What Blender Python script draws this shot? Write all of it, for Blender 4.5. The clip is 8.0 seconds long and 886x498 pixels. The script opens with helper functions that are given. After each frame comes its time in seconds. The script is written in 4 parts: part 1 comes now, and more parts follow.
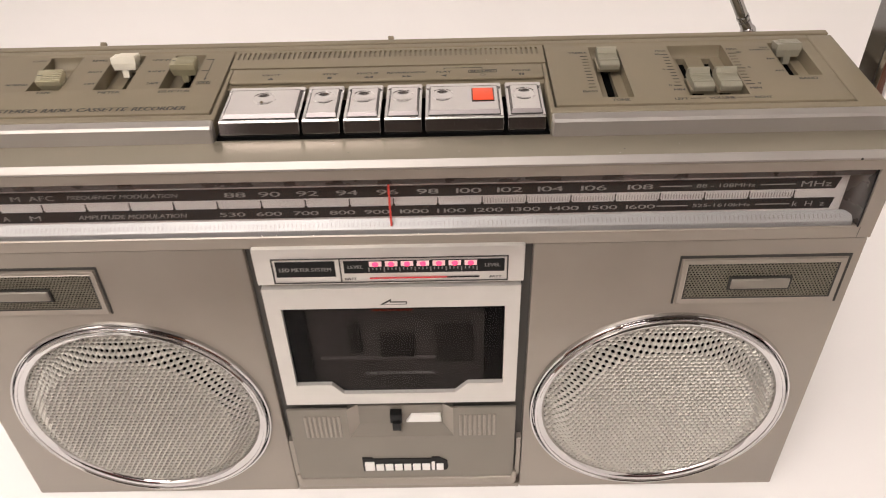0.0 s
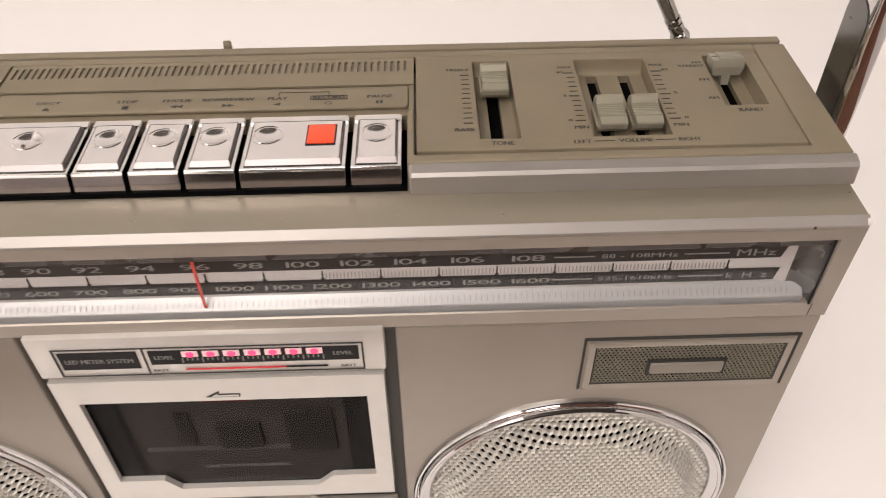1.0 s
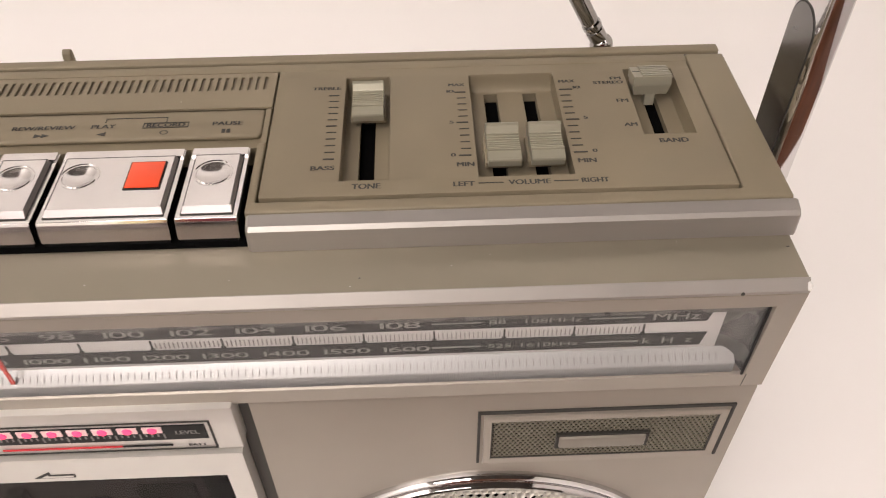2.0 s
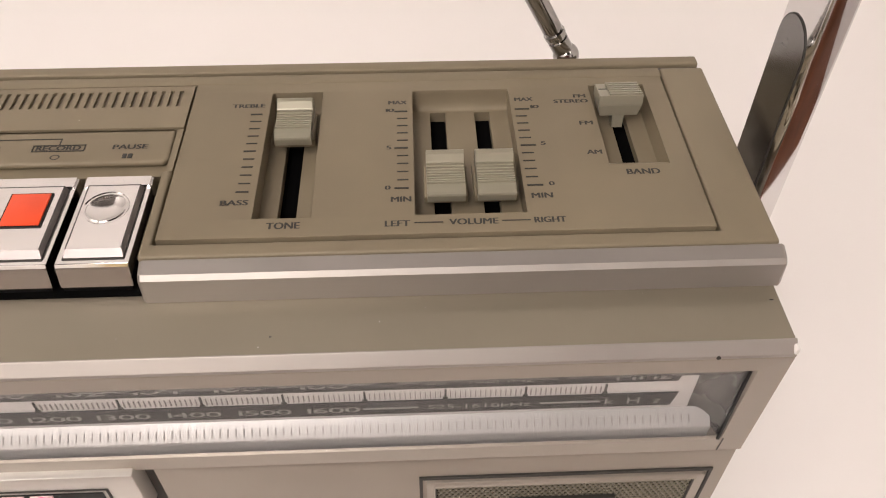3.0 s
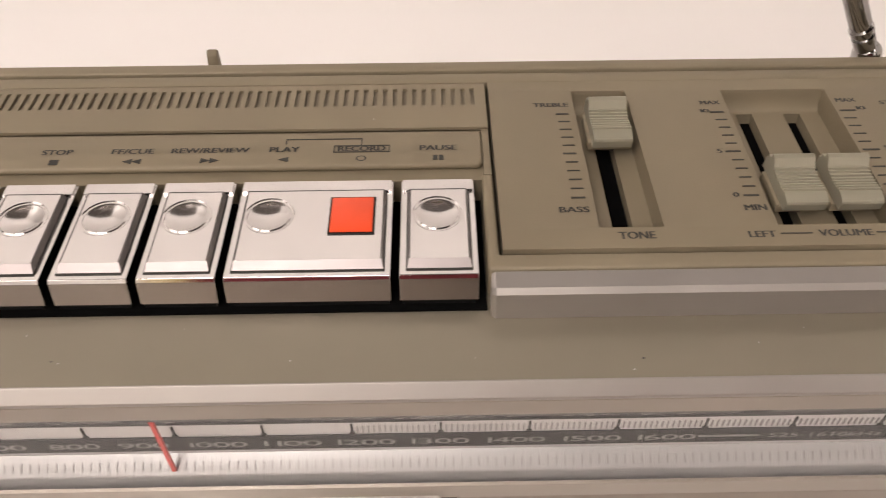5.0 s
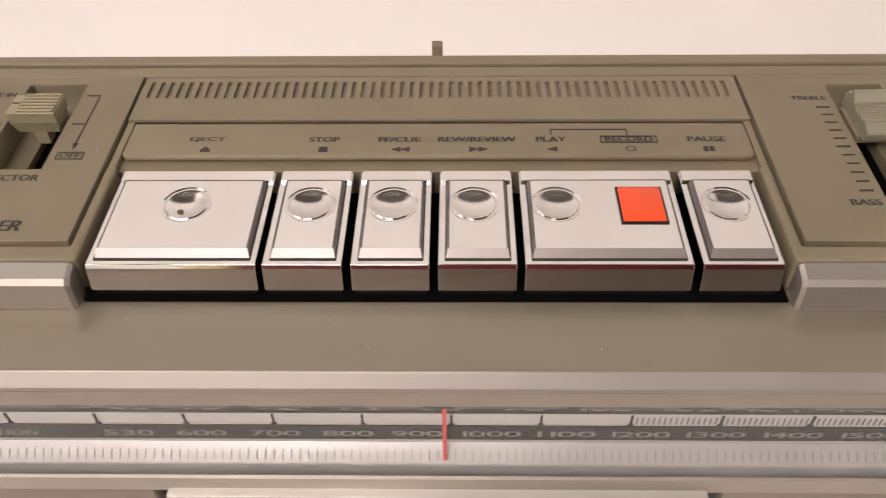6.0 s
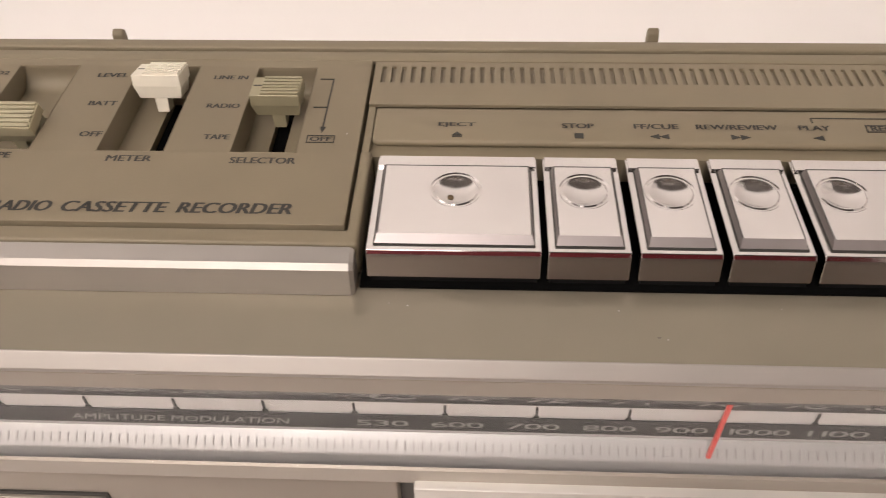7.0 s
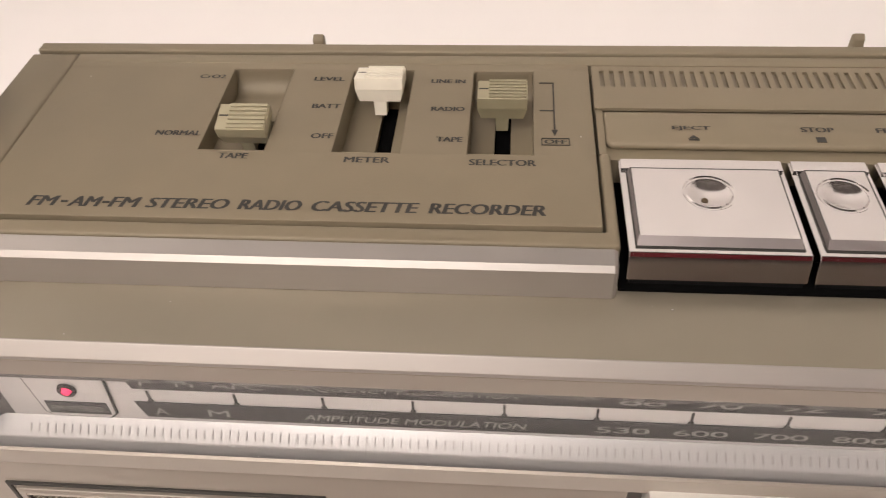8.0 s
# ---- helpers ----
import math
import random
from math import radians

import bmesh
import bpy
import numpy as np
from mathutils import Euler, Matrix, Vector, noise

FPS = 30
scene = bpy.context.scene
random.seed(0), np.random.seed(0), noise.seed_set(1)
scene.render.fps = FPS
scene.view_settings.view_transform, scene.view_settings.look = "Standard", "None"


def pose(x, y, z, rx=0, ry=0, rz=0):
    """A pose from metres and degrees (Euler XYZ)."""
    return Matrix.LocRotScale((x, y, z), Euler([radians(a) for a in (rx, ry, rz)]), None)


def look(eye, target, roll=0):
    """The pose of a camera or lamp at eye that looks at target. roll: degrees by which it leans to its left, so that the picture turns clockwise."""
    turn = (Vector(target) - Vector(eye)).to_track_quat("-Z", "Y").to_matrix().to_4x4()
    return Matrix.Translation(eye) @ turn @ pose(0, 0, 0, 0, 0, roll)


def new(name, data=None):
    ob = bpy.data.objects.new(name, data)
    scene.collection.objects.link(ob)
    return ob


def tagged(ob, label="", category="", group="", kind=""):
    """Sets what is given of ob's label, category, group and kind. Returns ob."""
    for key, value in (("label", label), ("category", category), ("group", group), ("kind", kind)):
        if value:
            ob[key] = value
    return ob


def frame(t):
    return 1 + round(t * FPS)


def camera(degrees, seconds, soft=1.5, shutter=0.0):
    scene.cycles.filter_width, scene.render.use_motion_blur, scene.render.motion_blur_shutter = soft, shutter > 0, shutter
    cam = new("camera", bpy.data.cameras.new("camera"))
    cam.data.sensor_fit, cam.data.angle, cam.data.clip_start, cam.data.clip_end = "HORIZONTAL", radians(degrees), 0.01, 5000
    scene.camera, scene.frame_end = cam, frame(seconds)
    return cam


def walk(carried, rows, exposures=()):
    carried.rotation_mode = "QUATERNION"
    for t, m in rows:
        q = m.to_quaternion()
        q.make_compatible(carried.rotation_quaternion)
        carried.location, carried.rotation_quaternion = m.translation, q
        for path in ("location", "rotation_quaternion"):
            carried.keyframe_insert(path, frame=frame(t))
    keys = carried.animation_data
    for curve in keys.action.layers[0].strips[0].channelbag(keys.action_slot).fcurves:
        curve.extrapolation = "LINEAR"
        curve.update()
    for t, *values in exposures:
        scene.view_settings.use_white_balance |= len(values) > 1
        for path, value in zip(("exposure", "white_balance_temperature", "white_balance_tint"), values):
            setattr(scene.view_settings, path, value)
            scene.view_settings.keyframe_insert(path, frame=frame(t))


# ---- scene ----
# Camera: a hand-held pass over the radio, eye and target in metres.
cam = camera(57.49, 8.0, soft=1.05, shutter=0.2)
PATH = [
    (0, (0.0339, -0.3191, 0.4778), (0.0285, -0.0115, 0.2222), -1.72),
    (0.5, (0.0589, -0.2533, 0.4749), (0.0613, 0.0394, 0.2023), -1.03),
    (1, (0.0895, -0.2087, 0.4571), (0.0962, 0.0801, 0.1804), -0.61),
    (1.5, (0.1161, -0.1757, 0.4467), (0.1219, 0.1085, 0.1654), -0.89),
    (2, (0.1354, -0.1501, 0.4399), (0.1441, 0.1282, 0.1528), -0.55),
    (2.2, (0.1422, -0.1426, 0.4369), (0.1510, 0.1343, 0.1484), -0.53),
    (3.5, (0.1533, -0.1021, 0.4212), (0.1679, 0.1709, 0.1293), 0.97),
    (4, (0.1392, -0.0969, 0.4166), (0.1501, 0.1776, 0.1259), 0.47),
    (4.5, (0.1020, -0.0983, 0.4148), (0.1113, 0.1781, 0.1259), 0.53),
    (4.7, (0.0897, -0.0984, 0.4148), (0.0969, 0.1768, 0.1247), 0.16),
    (5.8, (0.0161, -0.1008, 0.4109), (0.0120, 0.1782, 0.1243), -0.66),
    (6, (0.0054, -0.1006, 0.4109), (-0.0015, 0.1772, 0.1232), -1.00),
    (6.5, (-0.0259, -0.1022, 0.4083), (-0.0391, 0.1765, 0.1217), -1.41),
    (7, (-0.0556, -0.0999, 0.4056), (-0.0719, 0.1776, 0.1180), -1.51),
    (7.5, (-0.0834, -0.1014, 0.4038), (-0.1078, 0.1772, 0.1178), -2.43),
    (8, (-0.1069, -0.1036, 0.4028), (-0.1392, 0.1793, 0.1218), -3.14),
]
walk(cam, [(t, look(eye, target, roll)) for t, eye, target, roll in PATH],
     [(0, -0.05, 6500, 10), (2, -0.05, 6550, 11), (4, -0.1, 6700, 12), (8, -0.1, 6700, 12)])

# ---- light ----
world = bpy.data.worlds.new("room_air")
scene.world = world
world.use_nodes = True
world.node_tree.nodes["Background"].inputs[0].default_value = (1.0, 0.9, 0.84, 1)
world.node_tree.nodes["Background"].inputs[1].default_value = 0.02


def area_lamp(name, at, target, size, size_y, watts, colour, label):
    data = bpy.data.lights.new(name, "AREA")
    data.shape, data.size, data.size_y, data.energy, data.color = "RECTANGLE", size, size_y, watts, colour
    ob = new(name, data)
    ob.matrix_world = look(at, target)
    return tagged(ob, label, "lamp")


WARM = (1.0, 0.920, 0.874)
area_lamp("ceiling_light", (-0.58, -1.72, 2.25), (-0.58, -1.71, 0), 0.92, 2.10, 67, WARM, "warm white square ceiling light")
# Two unseen lamps, added to brighten the walls that the metal reflects.
area_lamp("unseen_wall_wash", (-0.05, 0.35, 1.95), (-0.05, 1.30, 1.95), 2.4, 0.25, 13.5, WARM, "unseen lamp added to brighten the wall for reflections")
area_lamp("unseen_wall_wash", (-0.80, -0.7, 1.80), (-1.25, -0.7, 1.80), 2.2, 0.25, 31, WARM, "unseen lamp added to brighten the wall for reflections")


# ---- materials ----
def material(name, colour, rough=0.5, metal=0.0, spots=0.0, spot_size=60.0, grain=0.0, grain_size=2500.0, coat=0.0, rough_spread=0.08):
    """A surface with faint blotches, a fine grain in the relief and uneven gloss."""
    m = bpy.data.materials.new(name)
    m.use_nodes = True
    n, l = m.node_tree.nodes, m.node_tree.links
    b = n["Principled BSDF"]
    b.inputs["Roughness"].default_value = rough
    b.inputs["Metallic"].default_value = metal
    b.inputs["Coat Weight"].default_value = coat
    where = n.new("ShaderNodeTexCoord")
    big = n.new("ShaderNodeTexNoise")
    big.inputs["Scale"].default_value, big.inputs["Detail"].default_value = spot_size, 6
    l.new(where.outputs["Object"], big.inputs["Vector"])
    ramp = n.new("ShaderNodeMapRange")
    ramp.inputs["From Min"].default_value, ramp.inputs["From Max"].default_value = 0.3, 0.7
    ramp.inputs["To Min"].default_value, ramp.inputs["To Max"].default_value = 1 - spots, 1 + spots
    l.new(big.outputs["Fac"], ramp.inputs["Value"])
    mul = n.new("ShaderNodeMix")
    mul.data_type, mul.blend_type = "RGBA", "MULTIPLY"
    mul.inputs["Factor"].default_value = 1.0
    mul.inputs["A"].default_value = (*colour, 1)
    l.new(ramp.outputs["Result"], mul.inputs["B"])
    l.new(mul.outputs["Result"], b.inputs["Base Color"])
    gloss = n.new("ShaderNodeMapRange")
    gloss.inputs["To Min"].default_value, gloss.inputs["To Max"].default_value = max(rough - rough_spread, 0.02), rough + rough_spread
    l.new(big.outputs["Fac"], gloss.inputs["Value"])
    l.new(gloss.outputs["Result"], b.inputs["Roughness"])
    if grain:
        fine = n.new("ShaderNodeTexNoise")
        fine.inputs["Scale"].default_value, fine.inputs["Detail"].default_value = grain_size, 3
        l.new(where.outputs["Object"], fine.inputs["Vector"])
        bump = n.new("ShaderNodeBump")
        bump.inputs["Strength"].default_value, bump.inputs["Distance"].default_value = grain, 0.0002
        l.new(fine.outputs["Fac"], bump.inputs["Height"])
        l.new(bump.outputs["Normal"], b.inputs["Normal"])
    return m


def clear_material(name, tint, gloss, slant=0.0):
    """Thin clear plastic: mostly see-through, with a little mirror gloss, which grows at a slant where asked."""
    m = bpy.data.materials.new(name)
    m.use_nodes = True
    n, l = m.node_tree.nodes, m.node_tree.links
    n.remove(n["Principled BSDF"])
    see, shine, mix = n.new("ShaderNodeBsdfTransparent"), n.new("ShaderNodeBsdfGlossy"), n.new("ShaderNodeMixShader")
    see.inputs[0].default_value = (*tint, 1)
    shine.inputs["Roughness"].default_value = 0.03
    mix.inputs[0].default_value = gloss
    if slant:
        facing, power, scale = n.new("ShaderNodeLayerWeight"), n.new("ShaderNodeMath"), n.new("ShaderNodeMath")
        facing.inputs["Blend"].default_value = 0.5
        power.operation, scale.operation = "POWER", "MULTIPLY_ADD"
        power.inputs[1].default_value = 3.0
        scale.inputs[1].default_value, scale.inputs[2].default_value = slant, gloss
        l.new(facing.outputs["Facing"], power.inputs[0])
        l.new(power.outputs[0], scale.inputs[0])
        l.new(scale.outputs[0], mix.inputs[0])
    l.new(see.outputs[0], mix.inputs[1])
    l.new(shine.outputs[0], mix.inputs[2])
    l.new(mix.outputs[0], n["Material Output"].inputs[0])
    return m


def glow(name, colour, strength):
    m = bpy.data.materials.new(name)
    m.use_nodes = True
    b = m.node_tree.nodes["Principled BSDF"]
    b.inputs["Base Color"].default_value = (*colour, 1)
    b.inputs["Emission Color"].default_value = (*colour, 1)
    b.inputs["Emission Strength"].default_value = strength
    return m


PAINT = material("silver_taupe_paint", (0.325, 0.290, 0.249), 0.38, 0.42, 0.04, 30, 0.12, 4000)
OLIVEPAINT = material("olive_taupe_paint", (0.262, 0.233, 0.180), 0.33, 0.5, 0.04, 30, 0.12, 4000)
# Silver taupe paint darkened to offset light that falls too strong there.
TAUPE = material("dimmed_taupe_paint", (0.232, 0.209, 0.177), 0.46, 0.32, 0.04, 30, 0.12, 4000)
SILVER = material("bright_silver_paint", (0.39, 0.365, 0.338), 0.46, 0.75, 0.03, 40, 0.08, 4000)
PALE = material("pale_silver_plate", (0.64, 0.615, 0.575), 0.36, 0.45, 0.03, 60, 0.05, 4000)
OLIVE = material("olive_grey_plastic", (0.212, 0.176, 0.117), 0.56, 0.12, 0.05, 45, 0.25, 3500)
KNOB = material("pale_grey_green_plastic", (0.325, 0.307, 0.237), 0.30, 0.34, 0.02, 40, rough_spread=0.03)
CREAM = material("cream_plastic", (0.72, 0.68, 0.57), 0.45, 0.0, 0.03, 200, 0.1, 4000)
CHROME = material("chrome", (0.66, 0.65, 0.65), 0.06, 1.0, 0.02, 80, 0, 0, rough_spread=0.03)
KEYCHROME = material("key_chrome", (0.60, 0.585, 0.575), 0.09, 1.0, 0.02, 80, rough_spread=0.03)
DIMCHROME = material("dimmed_key_chrome", (0.40, 0.365, 0.36), 0.10, 1.0, 0.02, 80, rough_spread=0.03)
SATIN = material("satin_aluminium", (0.63, 0.61, 0.60), 0.15, 1.0, 0.035, 70, 0.02, 6000, rough_spread=0.06)
BRUSHED = material("brushed_aluminium", (0.29, 0.26, 0.255), 0.38, 0.75, 0.03, 300, 0.05, 6000)
DIAL = material("dial_silver", (0.70, 0.69, 0.68), 0.35, 0.35, 0.02, 60)
# Darker than the dial plate, putting the coves' dark reflection in colour.
DIALEND = material("dimmed_dial_grey", (0.14, 0.137, 0.133), 0.28, 0.6, 0.02, 60)
LEDGE = material("polished_dial_ledge", (0.44, 0.438, 0.436), 0.38, 0.36, 0.03, 60)
BLACK = material("black_plastic", (0.007, 0.007, 0.007), 0.5)
BLACK.node_tree.nodes["Principled BSDF"].inputs["Specular IOR Level"].default_value = 0.25
# Deck olive darkened for the slot floors, shade put into the colour.
VENTBACK = material("shaded_slot_olive", (0.16, 0.134, 0.095), 0.7)
# Black sheets painting deep shade into slits, key gaps and behind the grilles.
VOID = material("black_gap_shade", (0.004, 0.004, 0.004), 0.95)
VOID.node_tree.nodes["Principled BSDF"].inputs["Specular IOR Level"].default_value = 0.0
DARK = material("dark_print", (0.028, 0.026, 0.022), 0.6)
TICK = material("grey_tick_print", (0.27, 0.26, 0.25), 0.5)
STRIP = material("charcoal_dial_strip", (0.018, 0.0175, 0.017), 0.4)
GREYPRINT = material("silver_print", (0.33, 0.325, 0.31), 0.5)
ORANGE = material("orange_red_plastic", (0.80, 0.075, 0.018), 0.35, 0, 0.03, 300)
POINTER = material("red_pointer", (0.75, 0.07, 0.05), 0.4)
# Dark grey for bay parts and scuffs, and for shade painted into gaps.
SHADE = material("dark_grey_parts_and_gap_shade", (0.075, 0.070, 0.062), 0.6)
# Dark grey for bezel joints and for shade lines on the key plates.
SEAM_AND_SHADE = material("dark_grey_seam_and_shade", (0.10, 0.095, 0.09), 0.4, 0.6)
STEEL = material("brushed_dark_steel", (0.20, 0.195, 0.19), 0.24, 1.0, 0.03, 60)
# Chrome darkened to put the antenna's dark reflections into its colour.
ANTENNA = material("dimmed_antenna_chrome", (0.40, 0.39, 0.38), 0.08, 1.0, 0.02, 80, rough_spread=0.03)
WORN = material("brown_worn_metal", (0.10, 0.07, 0.035), 0.5, 0.3, 0.3, 2000)
REDPRINT = material("red_print", (0.6, 0.03, 0.04), 0.5)
WHITE = material("white_print", (0.78, 0.76, 0.73), 0.5)
GRILLE = material("cream_grey_metal_mesh", (0.49, 0.465, 0.42), 0.42, 0.35, 0.04, 60)
MESHGREY = material("dull_olive_metal_mesh", (0.19, 0.175, 0.135), 0.42, 0.5, 0.04, 80)
SMOKE = clear_material("smoked_window", (0.46, 0.43, 0.425), 0.010, 0.10)
CLEAR = clear_material("clear_dial_cover", (0.97, 0.965, 0.96), 0.025, 0.20)
DECK = material("dark_grey_cassette_well", (0.21, 0.20, 0.19), 0.5, 0, 0.1, 90)
CELL = glow("lit_meter_cell", (0.75, 0.52, 0.52), 0.20)
LED = glow("pink_red_light", (1.0, 0.05, 0.15), 1.1)
TABLETOP = material("white_table_laminate", (0.88, 0.853, 0.833), 0.5, 0, 0.012, 3, 0.05, 800)
WALL = material("warm_white_wall_paint", (0.84, 0.82, 0.80), 0.8, 0, 0.03, 2, 0.2, 300)
REDPANEL = material("dark_red_reflection_panel", (0.115, 0.005, 0.010), 0.9, 0, 0.1, 2)
BROWNPANEL = material("dark_brown_reflection_panel", (0.075, 0.064, 0.054), 0.7, 0, 0.1, 2)
FLOOR = material("red_brown_wood_floor", (0.13, 0.045, 0.020), 0.4, 0, 0.25, 5)
CEIL = material("dark_reflection_ceiling", (0.06, 0.052, 0.047), 0.8, 0, 0.1, 2)


# ---- mesh helpers ----
def box(bm, x0, x1, y0, y1, z0, z1):
    v = [bm.verts.new(p) for p in ((x0, y0, z0), (x1, y0, z0), (x1, y1, z0), (x0, y1, z0), (x0, y0, z1), (x1, y0, z1), (x1, y1, z1), (x0, y1, z1))]
    for f in ((3, 2, 1, 0), (4, 5, 6, 7), (0, 1, 5, 4), (1, 2, 6, 5), (2, 3, 7, 6), (3, 0, 4, 7)):
        bm.faces.new([v[i] for i in f])
    return bm


def one_box(*a):
    return box(bmesh.new(), *a)


def prism(bm, ring, shift):
    """A polygon of 3D points carried along shift."""
    a = [bm.verts.new(p) for p in ring]
    b = [bm.verts.new(Vector(p) + Vector(shift)) for p in ring]
    bm.faces.new(a[::-1])
    bm.faces.new(b)
    for i in range(len(a)):
        j = (i + 1) % len(a)
        bm.faces.new((a[i], a[j], b[j], b[i]))
    return bm


def along_x(profile, x0, x1):
    return prism(bmesh.new(), [(x0, y, z) for y, z in profile], (x1 - x0, 0, 0))


def upright(points, z0, z1):
    return prism(bmesh.new(), [(x, y, z0) for x, y in points], (0, 0, z1 - z0))


def facing(points, y0, y1):
    """A polygon in x and z, y0 at its front, carried to y1."""
    return prism(bmesh.new(), [(x, y0, z) for x, z in points], (0, y1 - y0, 0))


def holed(xs, ys, holes, low, high, flat=True):
    """A plate over the lattice xs, ys, with cells left out; flat: lies in x, y between low and high, else stands in x, z."""
    bm, made = bmesh.new(), {}

    def vert(i, j, k):
        if (i, j, k) not in made:
            made[i, j, k] = bm.verts.new((xs[i], ys[j], (low, high)[k]) if flat else (xs[i], (low, high)[k], ys[j]))
        return made[i, j, k]

    def solid(i, j):
        if not (0 <= i < len(xs) - 1 and 0 <= j < len(ys) - 1):
            return False
        x, y = (xs[i] + xs[i + 1]) / 2, (ys[j] + ys[j + 1]) / 2
        return not any(a < x < b and c < y < d for a, b, c, d in holes)

    for i in range(len(xs) - 1):
        for j in range(len(ys) - 1):
            if not solid(i, j):
                continue
            for k in (0, 1):
                bm.faces.new([vert(*p, k) for p in ((i, j), (i + 1, j), (i + 1, j + 1), (i, j + 1))])
            for (di, dj), a, b in (((-1, 0), (i, j), (i, j + 1)), ((1, 0), (i + 1, j), (i + 1, j + 1)), ((0, -1), (i, j), (i + 1, j)), ((0, 1), (i, j + 1), (i + 1, j + 1))):
                if not solid(i + di, j + dj):
                    bm.faces.new((vert(*a, 0), vert(*b, 0), vert(*b, 1), vert(*a, 1)))
    return bm


def holed_rect(x0, x1, y0, y1, holes, low, high, flat=True):
    xs = sorted({x0, x1, *(h[0] for h in holes), *(h[1] for h in holes)})
    ys = sorted({y0, y1, *(h[2] for h in holes), *(h[3] for h in holes)})
    return holed(xs, ys, holes, low, high, flat)


def tube(bm, a, b, r0, r1=None, sides=20, caps=True):
    a, b, r1 = Vector(a), Vector(b), r0 if r1 is None else r1
    turn = (b - a).to_track_quat("Z", "Y").to_matrix()
    rings = []
    for c, r in ((a, r0), (b, r1)):
        rings.append([bm.verts.new(c + turn @ Vector((r * math.cos(2 * math.pi * i / sides), r * math.sin(2 * math.pi * i / sides), 0))) for i in range(sides)])
    for i in range(sides):
        j = (i + 1) % sides
        bm.faces.new((rings[0][i], rings[0][j], rings[1][j], rings[1][i]))
    if caps:
        bm.faces.new(rings[0][::-1])
        bm.faces.new(rings[1])
    return bm


def lathe_y(profile, cx, cz, sides=96, closed=False):
    """A profile of (radius, y) turned about the line through cx, cz along y."""
    bm, rings = bmesh.new(), []
    for r, y in profile:
        rings.append([bm.verts.new((cx + r * math.cos(2 * math.pi * i / sides), y, cz + r * math.sin(2 * math.pi * i / sides))) for i in range(sides)])
    for k in range(len(rings) - 1):
        for i in range(sides):
            j = (i + 1) % sides
            bm.faces.new((rings[k][i], rings[k][j], rings[k + 1][j], rings[k + 1][i]))
    if closed:
        bm.faces.new(rings[-1])
    return bm


def part(name, bm, mat, parent=None, label="", bevel=0.0, smooth=0.0, segments=2):
    if bevel:
        bmesh.ops.remove_doubles(bm, verts=bm.verts[:], dist=1e-6)
        edges = [e for e in bm.edges if len(e.link_faces) == 2 and e.calc_face_angle(0) > 0.5]
        bmesh.ops.bevel(bm, geom=edges, offset=bevel, segments=segments, profile=0.5, affect="EDGES", clamp_overlap=True)
    bmesh.ops.recalc_face_normals(bm, faces=bm.faces[:])
    data = bpy.data.meshes.new(name)
    bm.to_mesh(data)
    bm.free()
    data.materials.append(mat)
    if smooth or bevel:
        for p in data.polygons:
            p.use_smooth = True
        data.set_sharp_from_angle(angle=radians(smooth or 35))
    ob = new(name, data)
    ob.parent = parent
    return tagged(ob, label) if label else ob


def writing(body, width, height, place, mat, parent, upright_face=False, slant=0.0, bold=None, name="marking"):
    """Flat raised print of the built-in font, width by height metres, its middle at place; lying on the top or facing the front."""
    curve = bpy.data.curves.new("print", "FONT")
    curve.body, curve.shear, curve.space_character = body, slant, 0.93 if body.isdigit() else 1.0
    curve.resolution_u = 3
    curve.space_word = 1.4 if len(body) > 24 else 1.0
    for i, c in enumerate(body):
        if c == "1" and body.isdigit():
            curve.body_format[i].kerning = -12
    holder = bpy.data.objects.new("print", curve)
    scene.collection.objects.link(holder)
    bpy.context.view_layer.update()
    data = bpy.data.meshes.new_from_object(holder.evaluated_get(bpy.context.evaluated_depsgraph_get()))
    bpy.data.objects.remove(holder)
    co = [v.co.copy() for v in data.vertices]
    x0, x1 = min(c.x for c in co), max(c.x for c in co)
    y0, y1 = min(c.y for c in co), max(c.y for c in co)
    for v in data.vertices:
        u, w = ((v.co.x - x0) / (x1 - x0) - 0.5) * width, ((v.co.y - y0) / (y1 - y0) - 0.5) * height
        v.co = Vector(place) + (Vector((u, 0, w)) if upright_face else Vector((u, w, 0)))
    bold = (0.00003 if mat is GREYPRINT else 0.00013) if bold is None else bold
    twice = bmesh.new()
    for k in (-1, 1):
        first = len(twice.verts)
        twice.from_mesh(data)
        twice.verts.ensure_lookup_table()
        for v in twice.verts[first:]:
            v.co += Vector((k * bold, -0.00001 * k, 0)) if upright_face else Vector((k * bold, 0, 0.00001 * k))
    twice.to_mesh(data)
    twice.free()
    data.name = name
    data.materials.clear()
    data.materials.append(mat)
    ob = new(name, data)
    ob.parent = parent
    return ob


